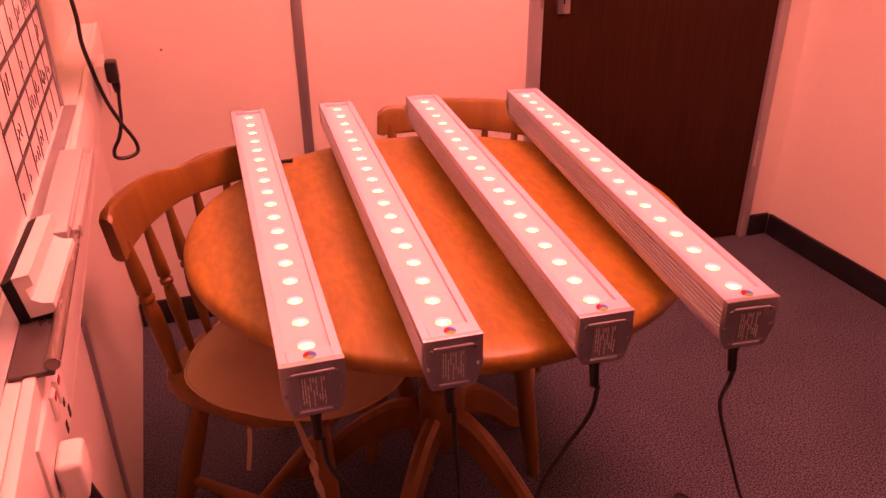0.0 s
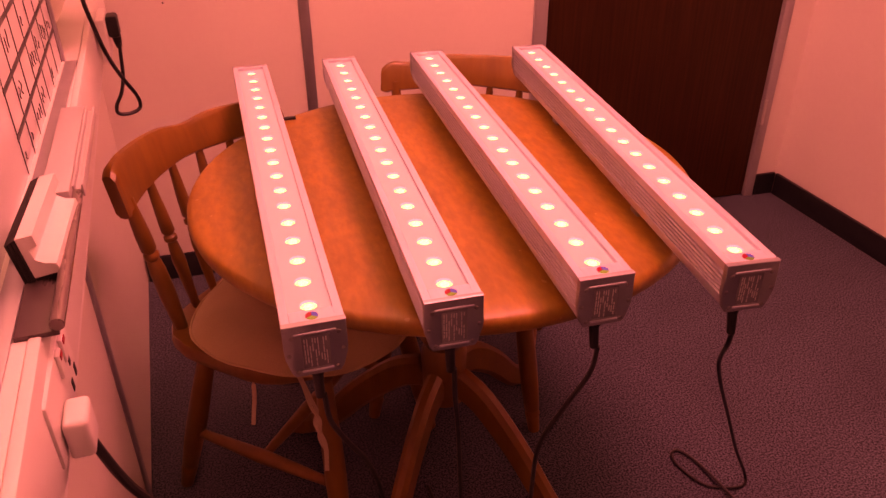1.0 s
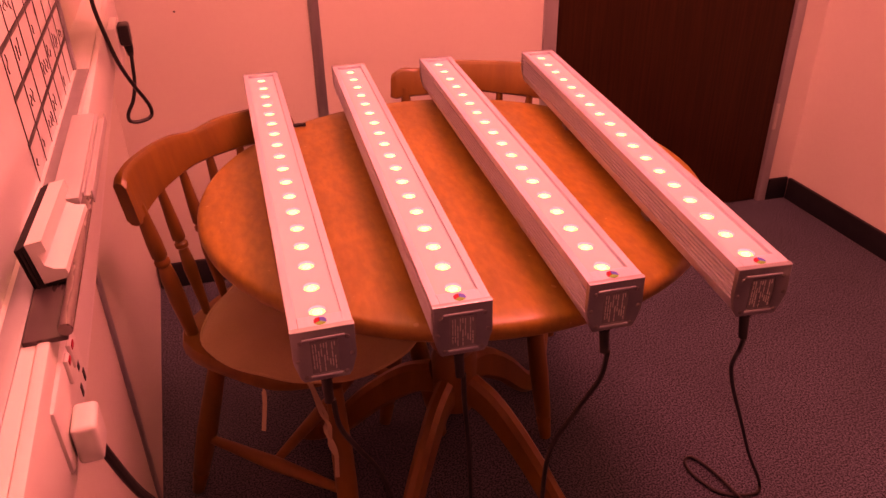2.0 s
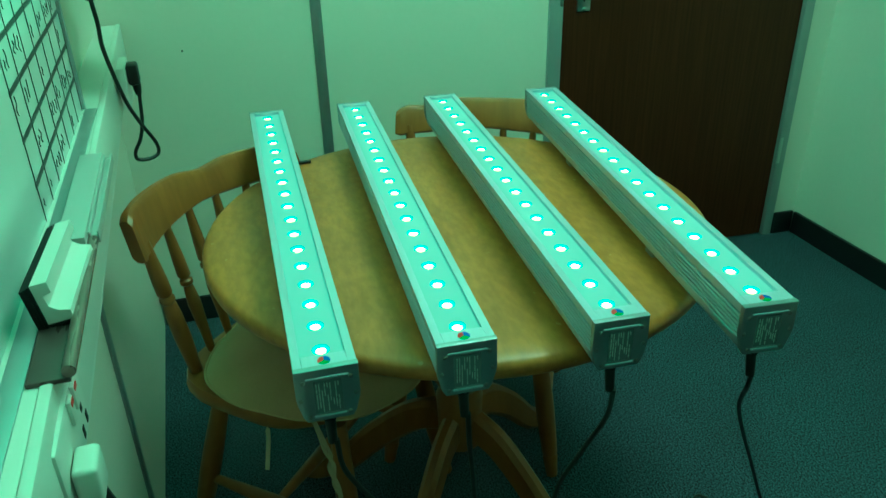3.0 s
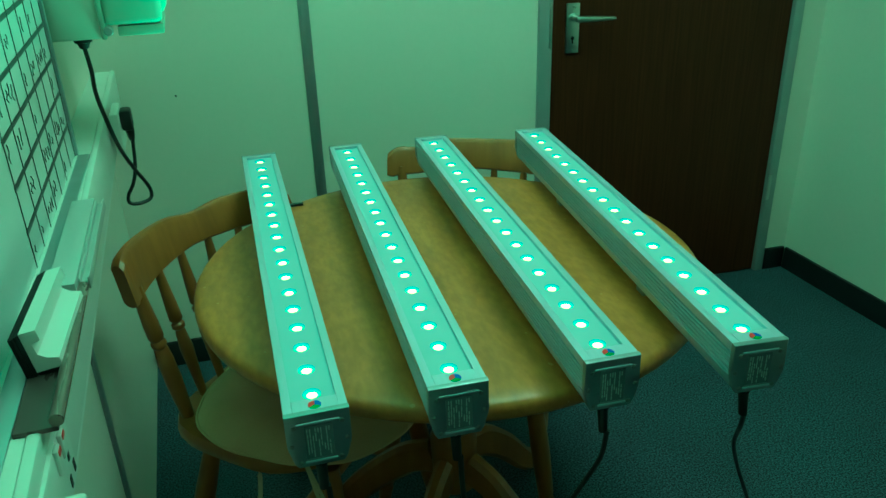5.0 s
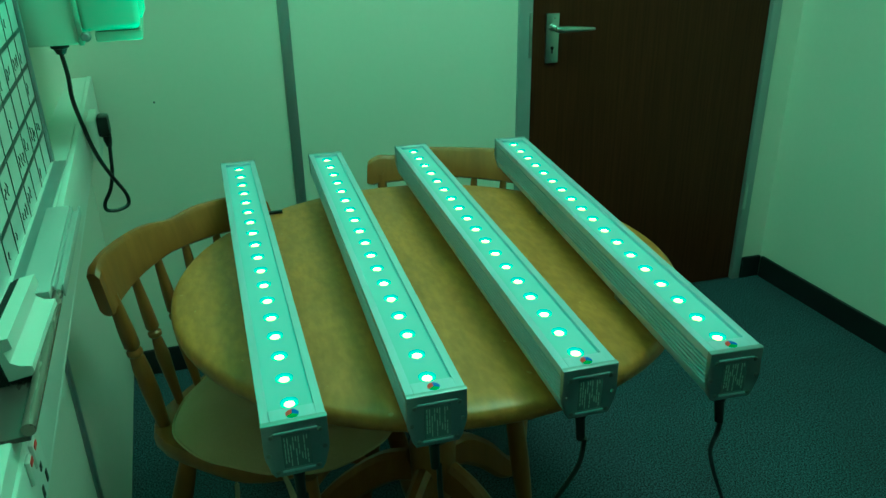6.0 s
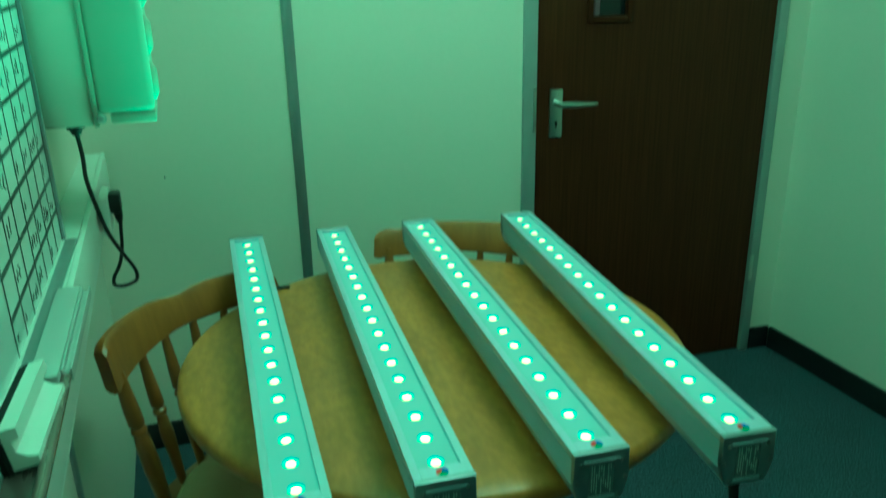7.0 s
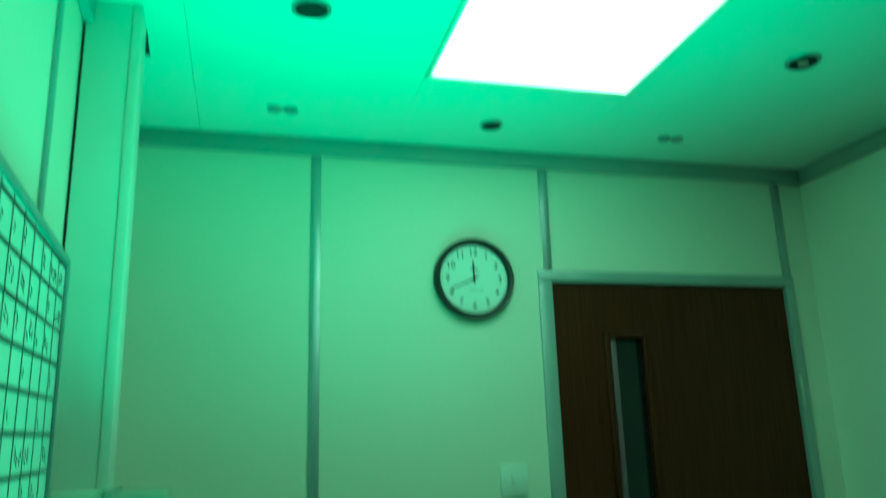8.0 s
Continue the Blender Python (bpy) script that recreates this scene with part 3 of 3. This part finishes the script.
        part("scribble", bm, MARKER, board, "unreadable marker stroke")

tray = thing("pen_tray", LW, "shallow brown-grey metal pen tray under the whiteboard", "pen tray")
part("floor", B(0.224, 0.262, 1.246, 1.792, 0.9725, 0.978, 0.001), TRAYM, tray)
part("lip", tube(bmesh.new(), [(0.262, 1.246, 0.984), (0.262, 1.36, 0.984), (0.262, 1.518, 0.984)], 0.0065, 12, 2), TRAYR, tray, "rounded reddish front lip")
part("shelf", B(0.226, 0.2575, 1.497, 1.790, 0.9785, 0.9985, 0.0015), TRAYL, tray, "lighter raised shelf")
part("lip", B(0.2577, 0.2600, 1.519, 1.792, 0.979, 0.9945, 0.0008), TRAYL, tray, "thin front rail")
part("lip", B(0.2677, 0.2700, 1.519, 1.792, 0.979, 0.9945, 0.0008), TRAYL, tray, "thin front rail")
part("channel", B(0.2602, 0.2675, 1.521, 1.790, 0.979, 0.9885, 0.0008), TRAYL, tray)

eraser = thing("board_eraser", LW @ pose(0.2485, 1.410, 0.9785, 0, -9, -3), "white plastic board eraser with black felt, lying in the tray", "eraser")
part("grip", extrude(bmesh.new(), [(-0.010, 0.005), (0.015, 0.005), (0.015, 0.015), (0.005, 0.018), (-0.002, 0.024), (-0.003, 0.036), (0.006, 0.038), (0.006, 0.050), (-0.010, 0.050)], "y", -0.072, 0.072), WHITE, eraser)
for k in range(3):
    part("felt", B(-0.0138 - 0.0036 * k, -0.0104 - 0.0036 * k, -0.0735 - 0.0006 * (k % 2), 0.0735 + 0.0006 * (k % 2), 0.001, 0.0495 - 0.001 * k, 0.0012), FELT, eraser, "black felt pad")
part("felt_base", B(-0.010, 0.013, -0.071, 0.071, 0.0, 0.0048, 0.001), FELT, eraser, "black felt pad")


# ---- table ----
TX, TY, TZ, TR = 0.836, 1.906, 0.766, 0.467
table = thing("dining_table", pose(TX, TY, 0), "round orange-brown pine pedestal table with a worn rounded edge", "table")
bm, seg = bmesh.new(), 96
prof = [(0.0, TZ)] + [(TR * k, TZ) for k in (0.3, 0.6, 0.9)] + [(TR - 0.012, TZ - 0.001), (TR - 0.005, TZ - 0.004), (TR - 0.001, TZ - 0.010), (TR, TZ - 0.018), (TR - 0.002, TZ - 0.026), (TR - 0.008, TZ - 0.032), (TR - 0.02, TZ - 0.035), (0.0, TZ - 0.035)]
rings = [[bm.verts.new((q * math.cos(2 * math.pi * i / seg), q * math.sin(2 * math.pi * i / seg), z)) for i in range(seg)] if q else [bm.verts.new((0, 0, z))] for q, z in prof]
for a, b in zip(rings, rings[1:]):
    for i in range(seg):
        j = (i + 1) % seg
        bm.faces.new([v for v in ((a[0], b[i], b[j]) if len(a) == 1 else (a[i], b[0], a[j]) if len(b) == 1 else (a[i], b[i], b[j], a[j]))])
part("tabletop", bm, PINE_TOP, table)
part("block", B(-0.13, 0.13, -0.13, 0.13, TZ - 0.075, TZ - 0.0355, 0.006), PINE, table)
part("pedestal", turned(bmesh.new(), (0, 0, 0.215), (0, 0, TZ - 0.075), [(0, 0.026), (0.02, 0.046), (0.28, 0.050), (0.33, 0.042), (0.37, 0.052), (0.42, 0.038), (0.55, 0.048), (0.72, 0.066), (0.84, 0.055), (0.88, 0.04), (0.92, 0.058), (1, 0.062)], 28), PINE, table)
for ang in (-56, -127, 38, 148):
    d = Vector((math.cos(radians(ang)), math.sin(radians(ang)), 0))
    pts = smooth_path([d * 0.045 + Vector((0, 0, 0.285)), d * 0.11 + Vector((0, 0, 0.262)), d * 0.20 + Vector((0, 0, 0.185)), d * 0.29 + Vector((0, 0, 0.085)), d * 0.36 + Vector((0, 0, 0.038)), d * 0.395 + Vector((0, 0, 0.026))], 5)
    n = len(pts)
    part("leg", slab(bmesh.new(), pts, [(0.035 - 0.005 * i / n, 0.080 - 0.04 * i / n) for i in range(n)]), PINE, table)

# ---- chairs ----
def windsor_chair(m, label, width, bow, y0, zb, rise):
    """Facing +y; origin on the floor under the seat's middle. rise(u): the crest's height at a share of its half width."""
    t = thing("dining_chair", m, label, "chair", "chairs round the table")
    bm, seg = bmesh.new(), 40
    def seat_r(a):
        c, s = math.cos(a), math.sin(a)
        if s < 0:
            return 1 / ((abs(c) / 0.222) ** 4.5 + (abs(s) / 0.246) ** 4.5) ** (1 / 4.5)
        return 1 / ((abs(c) / 0.222) ** 1.75 + (abs(s) / 0.185) ** 1.75) ** (1 / 1.75)
    prof = [(0.2, 0.436), (0.7, 0.440), (0.93, 0.447), (0.985, 0.444), (1.0, 0.432), (0.992, 0.412), (0.96, 0.404), (0.2, 0.404)]
    rings = [[bm.verts.new((k * seat_r(2 * math.pi * i / seg) * math.cos(2 * math.pi * i / seg), k * seat_r(2 * math.pi * i / seg) * math.sin(2 * math.pi * i / seg), z)) for i in range(seg)] for k, z in prof]
    for a, b in zip(rings, rings[1:]):
        for i in range(seg):
            bm.faces.new((a[i], a[(i + 1) % seg], b[(i + 1) % seg], b[i]))
    bm.faces.new(rings[0])
    bm.faces.new(rings[-1][::-1])
    part("seat", bm, PINE, t)
    leg_r = [(0, 0.014), (0.10, 0.017), (0.13, 0.0185), (0.145, 0.016), (0.16, 0.0185), (0.3, 0.021), (0.45, 0.0225), (0.65, 0.0215), (0.85, 0.0185), (1, 0.0165)]
    feet = {}
    for sx in (-1, 1):
        for sy in (-1, 1):
            foot, top = Vector((sx * 0.205, sy * 0.215 - 0.035, 0)), Vector((sx * 0.150, sy * 0.14 - 0.01, 0.408))
            feet[sx, sy] = (foot, top)
            part("leg", turned(bmesh.new(), foot, top, leg_r), PINE, t)
    rail_r = [(0, 0.009), (0.2, 0.012), (0.5, 0.016), (0.8, 0.012), (1, 0.009)]
    mids = []
    for sx in (-1, 1):
        a = feet[sx, -1][0].lerp(feet[sx, -1][1], 0.40)
        b = feet[sx, 1][0].lerp(feet[sx, 1][1], 0.40)
        part("stretcher", turned(bmesh.new(), a, b, rail_r), PINE, t)
        mids.append((a + b) / 2)
    part("stretcher", turned(bmesh.new(), mids[0], mids[1], rail_r), PINE, t)
    # crest rail, bowed back and shaped along the top, with ears at both ends
    def crest_y(x):
        return y0 + bow * (2 * x / width) ** 2
    bm, n = bmesh.new(), 64
    rings = []
    for i in range(n + 1):
        v = 2 * i / n - 1
        x, u = v * width / 2, abs(v)
        ear = min(1.0, max(0.0, (u - 0.92) / 0.02))
        end = max(0.0, (u - 0.90) / 0.10) ** 2
        hi = zb + rise(v) - 0.012 * end
        bot = zb - 0.014 * u - 0.003 * ear + 0.007 * end
        y, th, lean = crest_y(x), 0.0118 + 0.002 * u ** 3 + 0.0022 * ear, 0.014
        rings.append([bm.verts.new(q) for q in ((x, y + th, bot + 0.006), (x, y + th - lean, hi - 0.008), (x, y + th * 0.4 - lean, hi), (x, y - th * 0.4 - lean, hi), (x, y - th - lean, hi - 0.008), (x, y - th, bot + 0.006), (x, y - th * 0.4, bot), (x, y + th * 0.4, bot))])
    for a, b in zip(rings, rings[1:]):
        for i in range(8):
            bm.faces.new((a[i], a[(i + 1) % 8], b[(i + 1) % 8], b[i]))
    bm.faces.new(rings[0][::-1])
    bm.faces.new(rings[-1])
    part("crest_rail", bm, PINE, t)
    post_r = [(0, 0.012), (0.12, 0.014), (0.30, 0.0168), (0.48, 0.0160), (0.555, 0.0135), (0.565, 0.0115), (0.58, 0.0150), (0.605, 0.0150), (0.62, 0.0110), (0.64, 0.0150), (0.74, 0.0150), (1, 0.0105)]
    spindle_r = [(0, 0.008), (0.15, 0.010), (0.4, 0.014), (0.52, 0.0105), (0.535, 0.0085), (0.55, 0.0135), (0.575, 0.0135), (0.59, 0.0085), (0.61, 0.0135), (0.72, 0.0125), (1, 0.0075)]
    for u in (-0.86, -0.50, -0.17, 0.17, 0.50, 0.86):
        outer = abs(u) > 0.8
        x = u * width / 2
        xb = u * 0.196
        yb = -0.226 + 0.9 * xb * xb if not outer else -0.196
        part("back_post" if outer else "spindle", turned(bmesh.new(), (xb, yb, 0.438), (x, crest_y(x), zb + 0.012), post_r if outer else spindle_r, 12), PINE, t)
    return t


def scooped(v):
    """A worn crest with two humps and a dip between them."""
    return 0.074 + 0.014 * v - 0.011 * math.exp(-((v + 0.10) / 0.20) ** 2) - 0.006 * max(0.0, abs(v) - 0.8) / 0.2


def raised(v):
    """A crest with a raised middle and lower rounded ends."""
    k = min(1.0, max(0.0, (0.74 - abs(v)) / 0.28))
    return 0.056 + 0.019 * k * k * (3 - 2 * k) + 0.003 * math.exp(-((abs(v) - 0.86) / 0.06) ** 2)


CH1 = pose(0.567, 2.008, 0, 0, 0, -131)
CH2 = pose(0.967, 2.206, 0, 0, 0, 157)
windsor_chair(CH1, "turned pine spindle-back chair pulled up beside the table", 0.482, 0.072, -0.274, 0.741, scooped)
windsor_chair(CH2, "turned pine spindle-back chair pushed under the far side of the table", 0.468, 0.036, -0.270, 0.736, raised)

cushion = thing("seat_cushion", pose(0.578, 2.020, 0.448, 0, 0, -119), "beige fabric seat pad with tape ties on the chair", "cushion")


def pad_r(a):
    c, q = abs(math.cos(a)), math.sin(a)
    e = 2.7
    return (1 + 0.012 * math.sin(5 * a + 0.6) + 0.006 * math.sin(13 * a)) / ((c / 0.241) ** e + (abs(q) / (0.229 if q > 0 else 0.226)) ** e) ** (1 / e)


bm, seg = bmesh.new(), 72
prof = [(0.0, 0.014), (0.02, 0.009), (0.06, 0.015), (0.14, 0.027), (0.26, 0.037), (0.42, 0.043), (0.58, 0.042), (0.72, 0.038), (0.82, 0.032), (0.93, 0.020), (1.0, 0.006), (0.96, -0.003), (0.8, 0.0), (0.0, 0.0)]
rings = []
for k, z in prof:
    if k == 0:
        rings.append([bm.verts.new((0, 0, z))])
        continue
    ring = []
    for i in range(seg):
        a = 2 * math.pi * i / seg
        r = k * pad_r(a)
        ring.append(bm.verts.new((r * math.cos(a), r * math.sin(a), z + ((0.007 * noise.noise((7 * r * math.cos(a), 7 * r * math.sin(a), 1.3)) + 0.0035 * noise.noise((24 * r * math.cos(a), 24 * r * math.sin(a), 4.1)) + 0.0034 * math.sin(math.pi * min(1.0, k)) * math.sin(6 * a + 4 * k) + 0.0022 * k * math.sin(11 * a + 5 * k)) if z > 0.018 else 0))))
    rings.append(ring)
for a, b in zip(rings, rings[1:]):
    for i in range(seg):
        j = (i + 1) % seg
        bm.faces.new((a[0], b[i], b[j]) if len(a) == 1 else (a[i], b[0], a[j]) if len(b) == 1 else (a[i], b[i], b[j], a[j]))
part("pad", bm, FABRIC, cushion, "", 80)
bm = bmesh.new()
ring = [(1.004 * pad_r(a), a) for a in [2 * math.pi * i / 40 for i in range(41)]]
tube(bm, [(r * math.cos(a), r * math.sin(a), 0.006) for r, a in ring], 0.0030, 6, 2)
part("piping", bm, FABRIC, cushion)
part("button", turned(bmesh.new(), (0, 0, 0.009), (0, 0, 0.017), [(0, 0.008), (0.6, 0.009), (1, 0.004)], 12), FABRIC, cushion)


def tape(points, w):
    pts = smooth_path(points, 6)
    return slab(bmesh.new(), pts, [(w, 0.0016)] * len(pts))


def L2(p, m):
    return m.inverted() @ Vector(p)


CM = cushion.matrix_basis
for tie in ([(0.420, 1.862, 0.455), (0.432, 1.846, 0.42), (0.434, 1.843, 0.38), (0.423, 1.82, 0.318)],
            [(0.515, 1.806, 0.458), (0.534, 1.787, 0.40), (0.545, 1.780, 0.36), (0.540, 1.775, 0.33), (0.553, 1.759, 0.29), (0.550, 1.741, 0.235)],
            [(0.512, 1.808, 0.458), (0.526, 1.792, 0.42), (0.536, 1.780, 0.37), (0.548, 1.774, 0.34), (0.545, 1.765, 0.30), (0.556, 1.755, 0.27)]):
    part("tie", tape([L2(p, CM) for p in tie], 0.009), TIE, cushion, "cream cotton tape tie")


# ---- light bars ----
BW, BH, BL, BLIFT = 0.074, 0.073, 1.0, 0.022


def bar_profile():
    right = [(0.0268, BH), (0.037, BH), (0.037, BH - 0.011)]
    z = BH - 0.012
    for k in range(6):
        o = 0.0372 - 0.0005 * k
        right += [(o - 0.0004, z), (o - 0.0105, z - 0.0002), (o - 0.0105, z - 0.0036), (o - 0.0004, z - 0.0038), (o, z - 0.0042), (o, z - 0.0064)]
        z -= 0.0068
    right += [(0.0325, 0.014), (0.029, 0.004), (0.024, 0.0)]
    left = [(-x, z) for x, z in reversed(right)]
    return right + left + [(-0.0268, BH - 0.0110), (0.0268, BH - 0.0110)]


bar = thing("led_light_bar", pose(0, 0, 0), "silver aluminium LED wall-washer bar, lit, lying on the table", "light bar", "light bars on the table")
part("housing", extrude(bmesh.new(), bar_profile(), "y", 0.004, BL - 0.004), ALU, bar, "ribbed aluminium housing", 25)
PITCH = (BL - 0.044 - 0.034) / 17
bm = bmesh.new()
for k in range(18):
    yc = 0.044 + PITCH * k
    ya = 0.026 if k == 0 else yc - PITCH / 2
    yb = BL - 0.014 if k == 17 else yc + PITCH / 2
    outer, rim_, low = [], [], []
    for i in range(24):
        a = 2 * math.pi * i / 24
        c, q = math.cos(a), math.sin(a)
        f = 1 / max(abs(c), abs(q))
        outer.append(bm.verts.new((c * f * 0.0266, yc + q * f * ((yb - yc) if q > 0 else (yc - ya)), BH - 0.0055)))
        rim_.append(bm.verts.new((0.0112 * c, yc + 0.0112 * q, BH - 0.0055)))
        low.append(bm.verts.new((0.0108 * c, yc + 0.0110 * q, BH - 0.0059)))
    for i in range(24):
        j = (i + 1) % 24
        bm.faces.new((outer[i], outer[j], rim_[j], rim_[i]))
        bm.faces.new((rim_[i], rim_[j], low[j], low[i]))
bmesh.ops.remove_doubles(bm, verts=bm.verts, dist=0.00002)
part("lens_plate", bm, COVER, bar, "glowing frosted cover strip")
part("end_frame", B(-0.0267, 0.0267, 0.003, 0.026, BH - 0.0105, BH + 0.0004, 0.0005, 1), ALU, bar)
part("end_frame", B(-0.0267, 0.0267, BL - 0.014, BL - 0.003, BH - 0.0105, BH + 0.0004, 0.0005, 1), ALU, bar)
seg = 20
bm = bmesh.new()
prof = ((0.0118, -0.001), (0.0116, 0.0026), (0.0111, 0.0029), (0.0106, -0.0005))
rings = [[bm.verts.new((q * math.cos(2 * math.pi * i / seg), q * math.sin(2 * math.pi * i / seg), z)) for i in range(seg)] for q, z in prof]
for a, b in zip(rings, rings[1:]):
    for i in range(seg):
        bm.faces.new((a[i], a[(i + 1) % seg], b[(i + 1) % seg], b[i]))
ring_me = mesh_of("lens_ring", bm, RING)
lens_me = mesh_of("lens", turned(bmesh.new(), (0, 0, -0.001), (0, 0, 0.0006), [(0, 0.0104), (0.35, 0.0101), (0.7, 0.0090), (0.92, 0.0070), (1, 0.004)], 16), LED)
chip_me = mesh_of("emitter", turned(bmesh.new(), (0, 0, 0.0002), (0, 0, 0.0010), [(0, 0.0068), (0.6, 0.0061), (1, 0.0038)], 12), CHIP)
for k in range(18):
    lens = new("lens", lens_me)
    lens.parent = bar
    lens.matrix_basis = pose(0, 0.044 + (BL - 0.044 - 0.034) * k / 17, BH - 0.0086)
    tagged(lens, "glowing round LED lens")
    for nm, me in (("lens_ring", ring_me), ("emitter", chip_me)):
        sub = new(nm, me)
        sub.parent = lens


def cap_outline(w, h):
    return [(-w, h), (w, h), (w, h * 0.48), (w * 0.97, h * 0.36), (w * 0.84, h * 0.10), (w * 0.72, 0.0), (-w * 0.72, 0.0), (-w * 0.84, h * 0.10), (-w * 0.97, h * 0.36), (-w, h * 0.48)]


for y0, y1, front in ((-0.004, 0.004, True), (BL - 0.004, BL + 0.004, False)):
    bm = extrude(bmesh.new(), [(x, z - 0.001) for x, z in cap_outline(0.0378, BH + 0.0016)], "y", y0, y1)
    face_y = y0 if front else y1
    bmesh.ops.bevel(bm, geom=[e for e in bm.edges if all(abs(v.co.y - face_y) < 1e-5 for v in e.verts)], offset=0.0016, segments=3, affect="EDGES", profile=0.5)
    cap = part("end_cap", bm, CAP, bar, "grey end cap", 50)
    f = y0 - 0.0012 if front else y1 + 0.0012
    for x, z in ((-0.028, BH - 0.016), (0.028, BH - 0.016), (-0.0325, 0.032), (0.0325, 0.032), (-0.024, 0.0065), (0.024, 0.0065)):
        part("screw", turned(bmesh.new(), (x, y0 if front else y1, z), (x, f, z), [(0, 0.0030), (0.6, 0.0028), (1, 0.0018)], 10), ALU_DARK, cap)
    if front:
        part("clip", B(-0.025, 0.025, y0 - 0.0022, y0, BH - 0.0125, BH - 0.010, 0.0006, 1), ALU, cap, "bright wire clip")
        part("clip", B(-0.019, 0.019, y0 - 0.0022, y0, 0.0055, 0.0085, 0.0006, 1), ALU, cap, "bright wire clip")
        plate = part("rating_label", B(-0.0165, 0.0165, y0 - 0.0011, y0, 0.0115, BH - 0.0155), LABEL, cap, "dark grey rating label with unreadable pale print")
        bm, rnd = bmesh.new(), random.Random(3)
        for k in range(9):
            x = -0.0135 + 0.0032 * k
            z = BH - 0.019
            while z > 0.018:
                h = rnd.uniform(0.003, 0.012)
                if rnd.random() < 0.85:
                    box(bm, x - 0.0006, x + 0.0006, y0 - 0.0016, y0 - 0.0010, max(0.0135, z - h), z)
                z -= h + 0.0018
        part("print", bm, PRINT, plate)
    else:
        part("rating_label", B(-0.0165, 0.0165, y1, y1 + 0.001, 0.012, BH - 0.016), LABEL, cap)
# the beam of all eighteen emitters, thrown upwards
beam = bpy.data.lights.new("led_beam", "AREA")
beam.shape, beam.size, beam.size_y = "RECTANGLE", 0.018, BL - 0.09
beam.energy, beam.color, beam.spread = LED_WATTS, LED_COLOUR, radians(98)
lamp = new("led_beam", beam)
lamp.parent = bar
lamp.matrix_basis = pose(0, BL / 2 + 0.01, BH + 0.0012, 180, 0, 0)
# round colour sticker of three sectors
for nm, m_, a0 in (("sticker_sector", RED, 90), ("sticker_sector", BLUE, -30), ("sticker_sector", GREEN, 210)):
    pts = [(0, 0.0125)] + [(0.0078 * math.cos(radians(a0 + 12 * k)), 0.0125 + 0.0078 * math.sin(radians(a0 + 12 * k))) for k in range(11)]
    part(nm, extrude(bmesh.new(), pts, "z", BH + 0.0005, BH + 0.0009), m_, bar)
for y in (0.32, 0.74):
    part("bracket", B(-0.015, 0.015, y - 0.014, y + 0.014, -BLIFT, 0.0005, 0.002), ALU_DARK, bar, "steel mounting foot")
part("cable_gland", turned(bmesh.new(), (0, 0.022, 0.002), (0, 0.012, -0.05), [(0, 0.008), (0.35, 0.009), (0.4, 0.007), (1, 0.006)], 12), BLACK, bar, "black cable strain relief")

PLACES = [(0.5315, 1.373, 0.64), (0.7015, 1.375, -1.0), (0.9020, 1.370, -1.26), (1.0985, 1.347, -4.05)]
CABLES = [
    [(0.536, 1.384, 0.742), (0.541, 1.39, 0.69), (0.562, 1.42, 0.62), (0.6, 1.48, 0.5), (0.63, 1.56, 0.33), (0.645, 1.64, 0.14), (0.65, 1.7, 0.02), (0.66, 1.8, 0.006)],
    [(0.706, 1.386, 0.742), (0.709, 1.392, 0.69), (0.722, 1.42, 0.6), (0.75, 1.5, 0.42), (0.775, 1.58, 0.25), (0.79, 1.66, 0.1), (0.79, 1.73, 0.008), (0.78, 1.85, 0.006)],
    [(0.906, 1.378, 0.742), (0.9024, 1.385, 0.69), (0.8763, 1.4, 0.62), (0.846, 1.41, 0.54), (0.848, 1.43, 0.4), (0.854, 1.45, 0.25), (0.874, 1.5, 0.1), (0.922, 1.55, 0.008), (0.982, 1.6, 0.006)],
    [(1.102, 1.359, 0.742), (1.119, 1.383, 0.695), (1.16, 1.438, 0.63), (1.197, 1.485, 0.56), (1.26, 1.54, 0.45), (1.347, 1.603, 0.3), (1.43, 1.65, 0.14), (1.489, 1.668, 0.03), (1.484, 1.655, 0.006), (1.447, 1.655, 0.006), (1.397, 1.68, 0.006), (1.369, 1.74, 0.006), (1.372, 1.785, 0.006), (1.397, 1.79, 0.006), (1.417, 1.74, 0.008), (1.427, 1.66, 0.014), (1.447, 1.55, 0.006)],
]
bars = [bar]
for x, y, rz in PLACES[1:]:
    bars.append(copy_thing(bar, pose(x, y, TZ + BLIFT, 0, 0, rz)))
bar.matrix_basis = pose(PLACES[0][0], PLACES[0][1], TZ + BLIFT, 0, 0, PLACES[0][2])
for b, pts in zip(bars, CABLES):
    inv = b.matrix_basis.inverted()
    part("power_cable", tube(bmesh.new(), [inv @ Vector(p) for p in pts], 0.0037, 8, 7), BLACK, b, "black rubber power cable")
# a short black plug lead lies on the far table edge
solid("plug_lead", tube(bmesh.new(), [(-0.02, 0, 0.0040), (0, 0.001, 0.0040), (0.013, 0, 0.0040)], 0.0040, 8, 5), BLACK, pose(0.588, 2.268, TZ), "short black plug lead on the table", "cable")
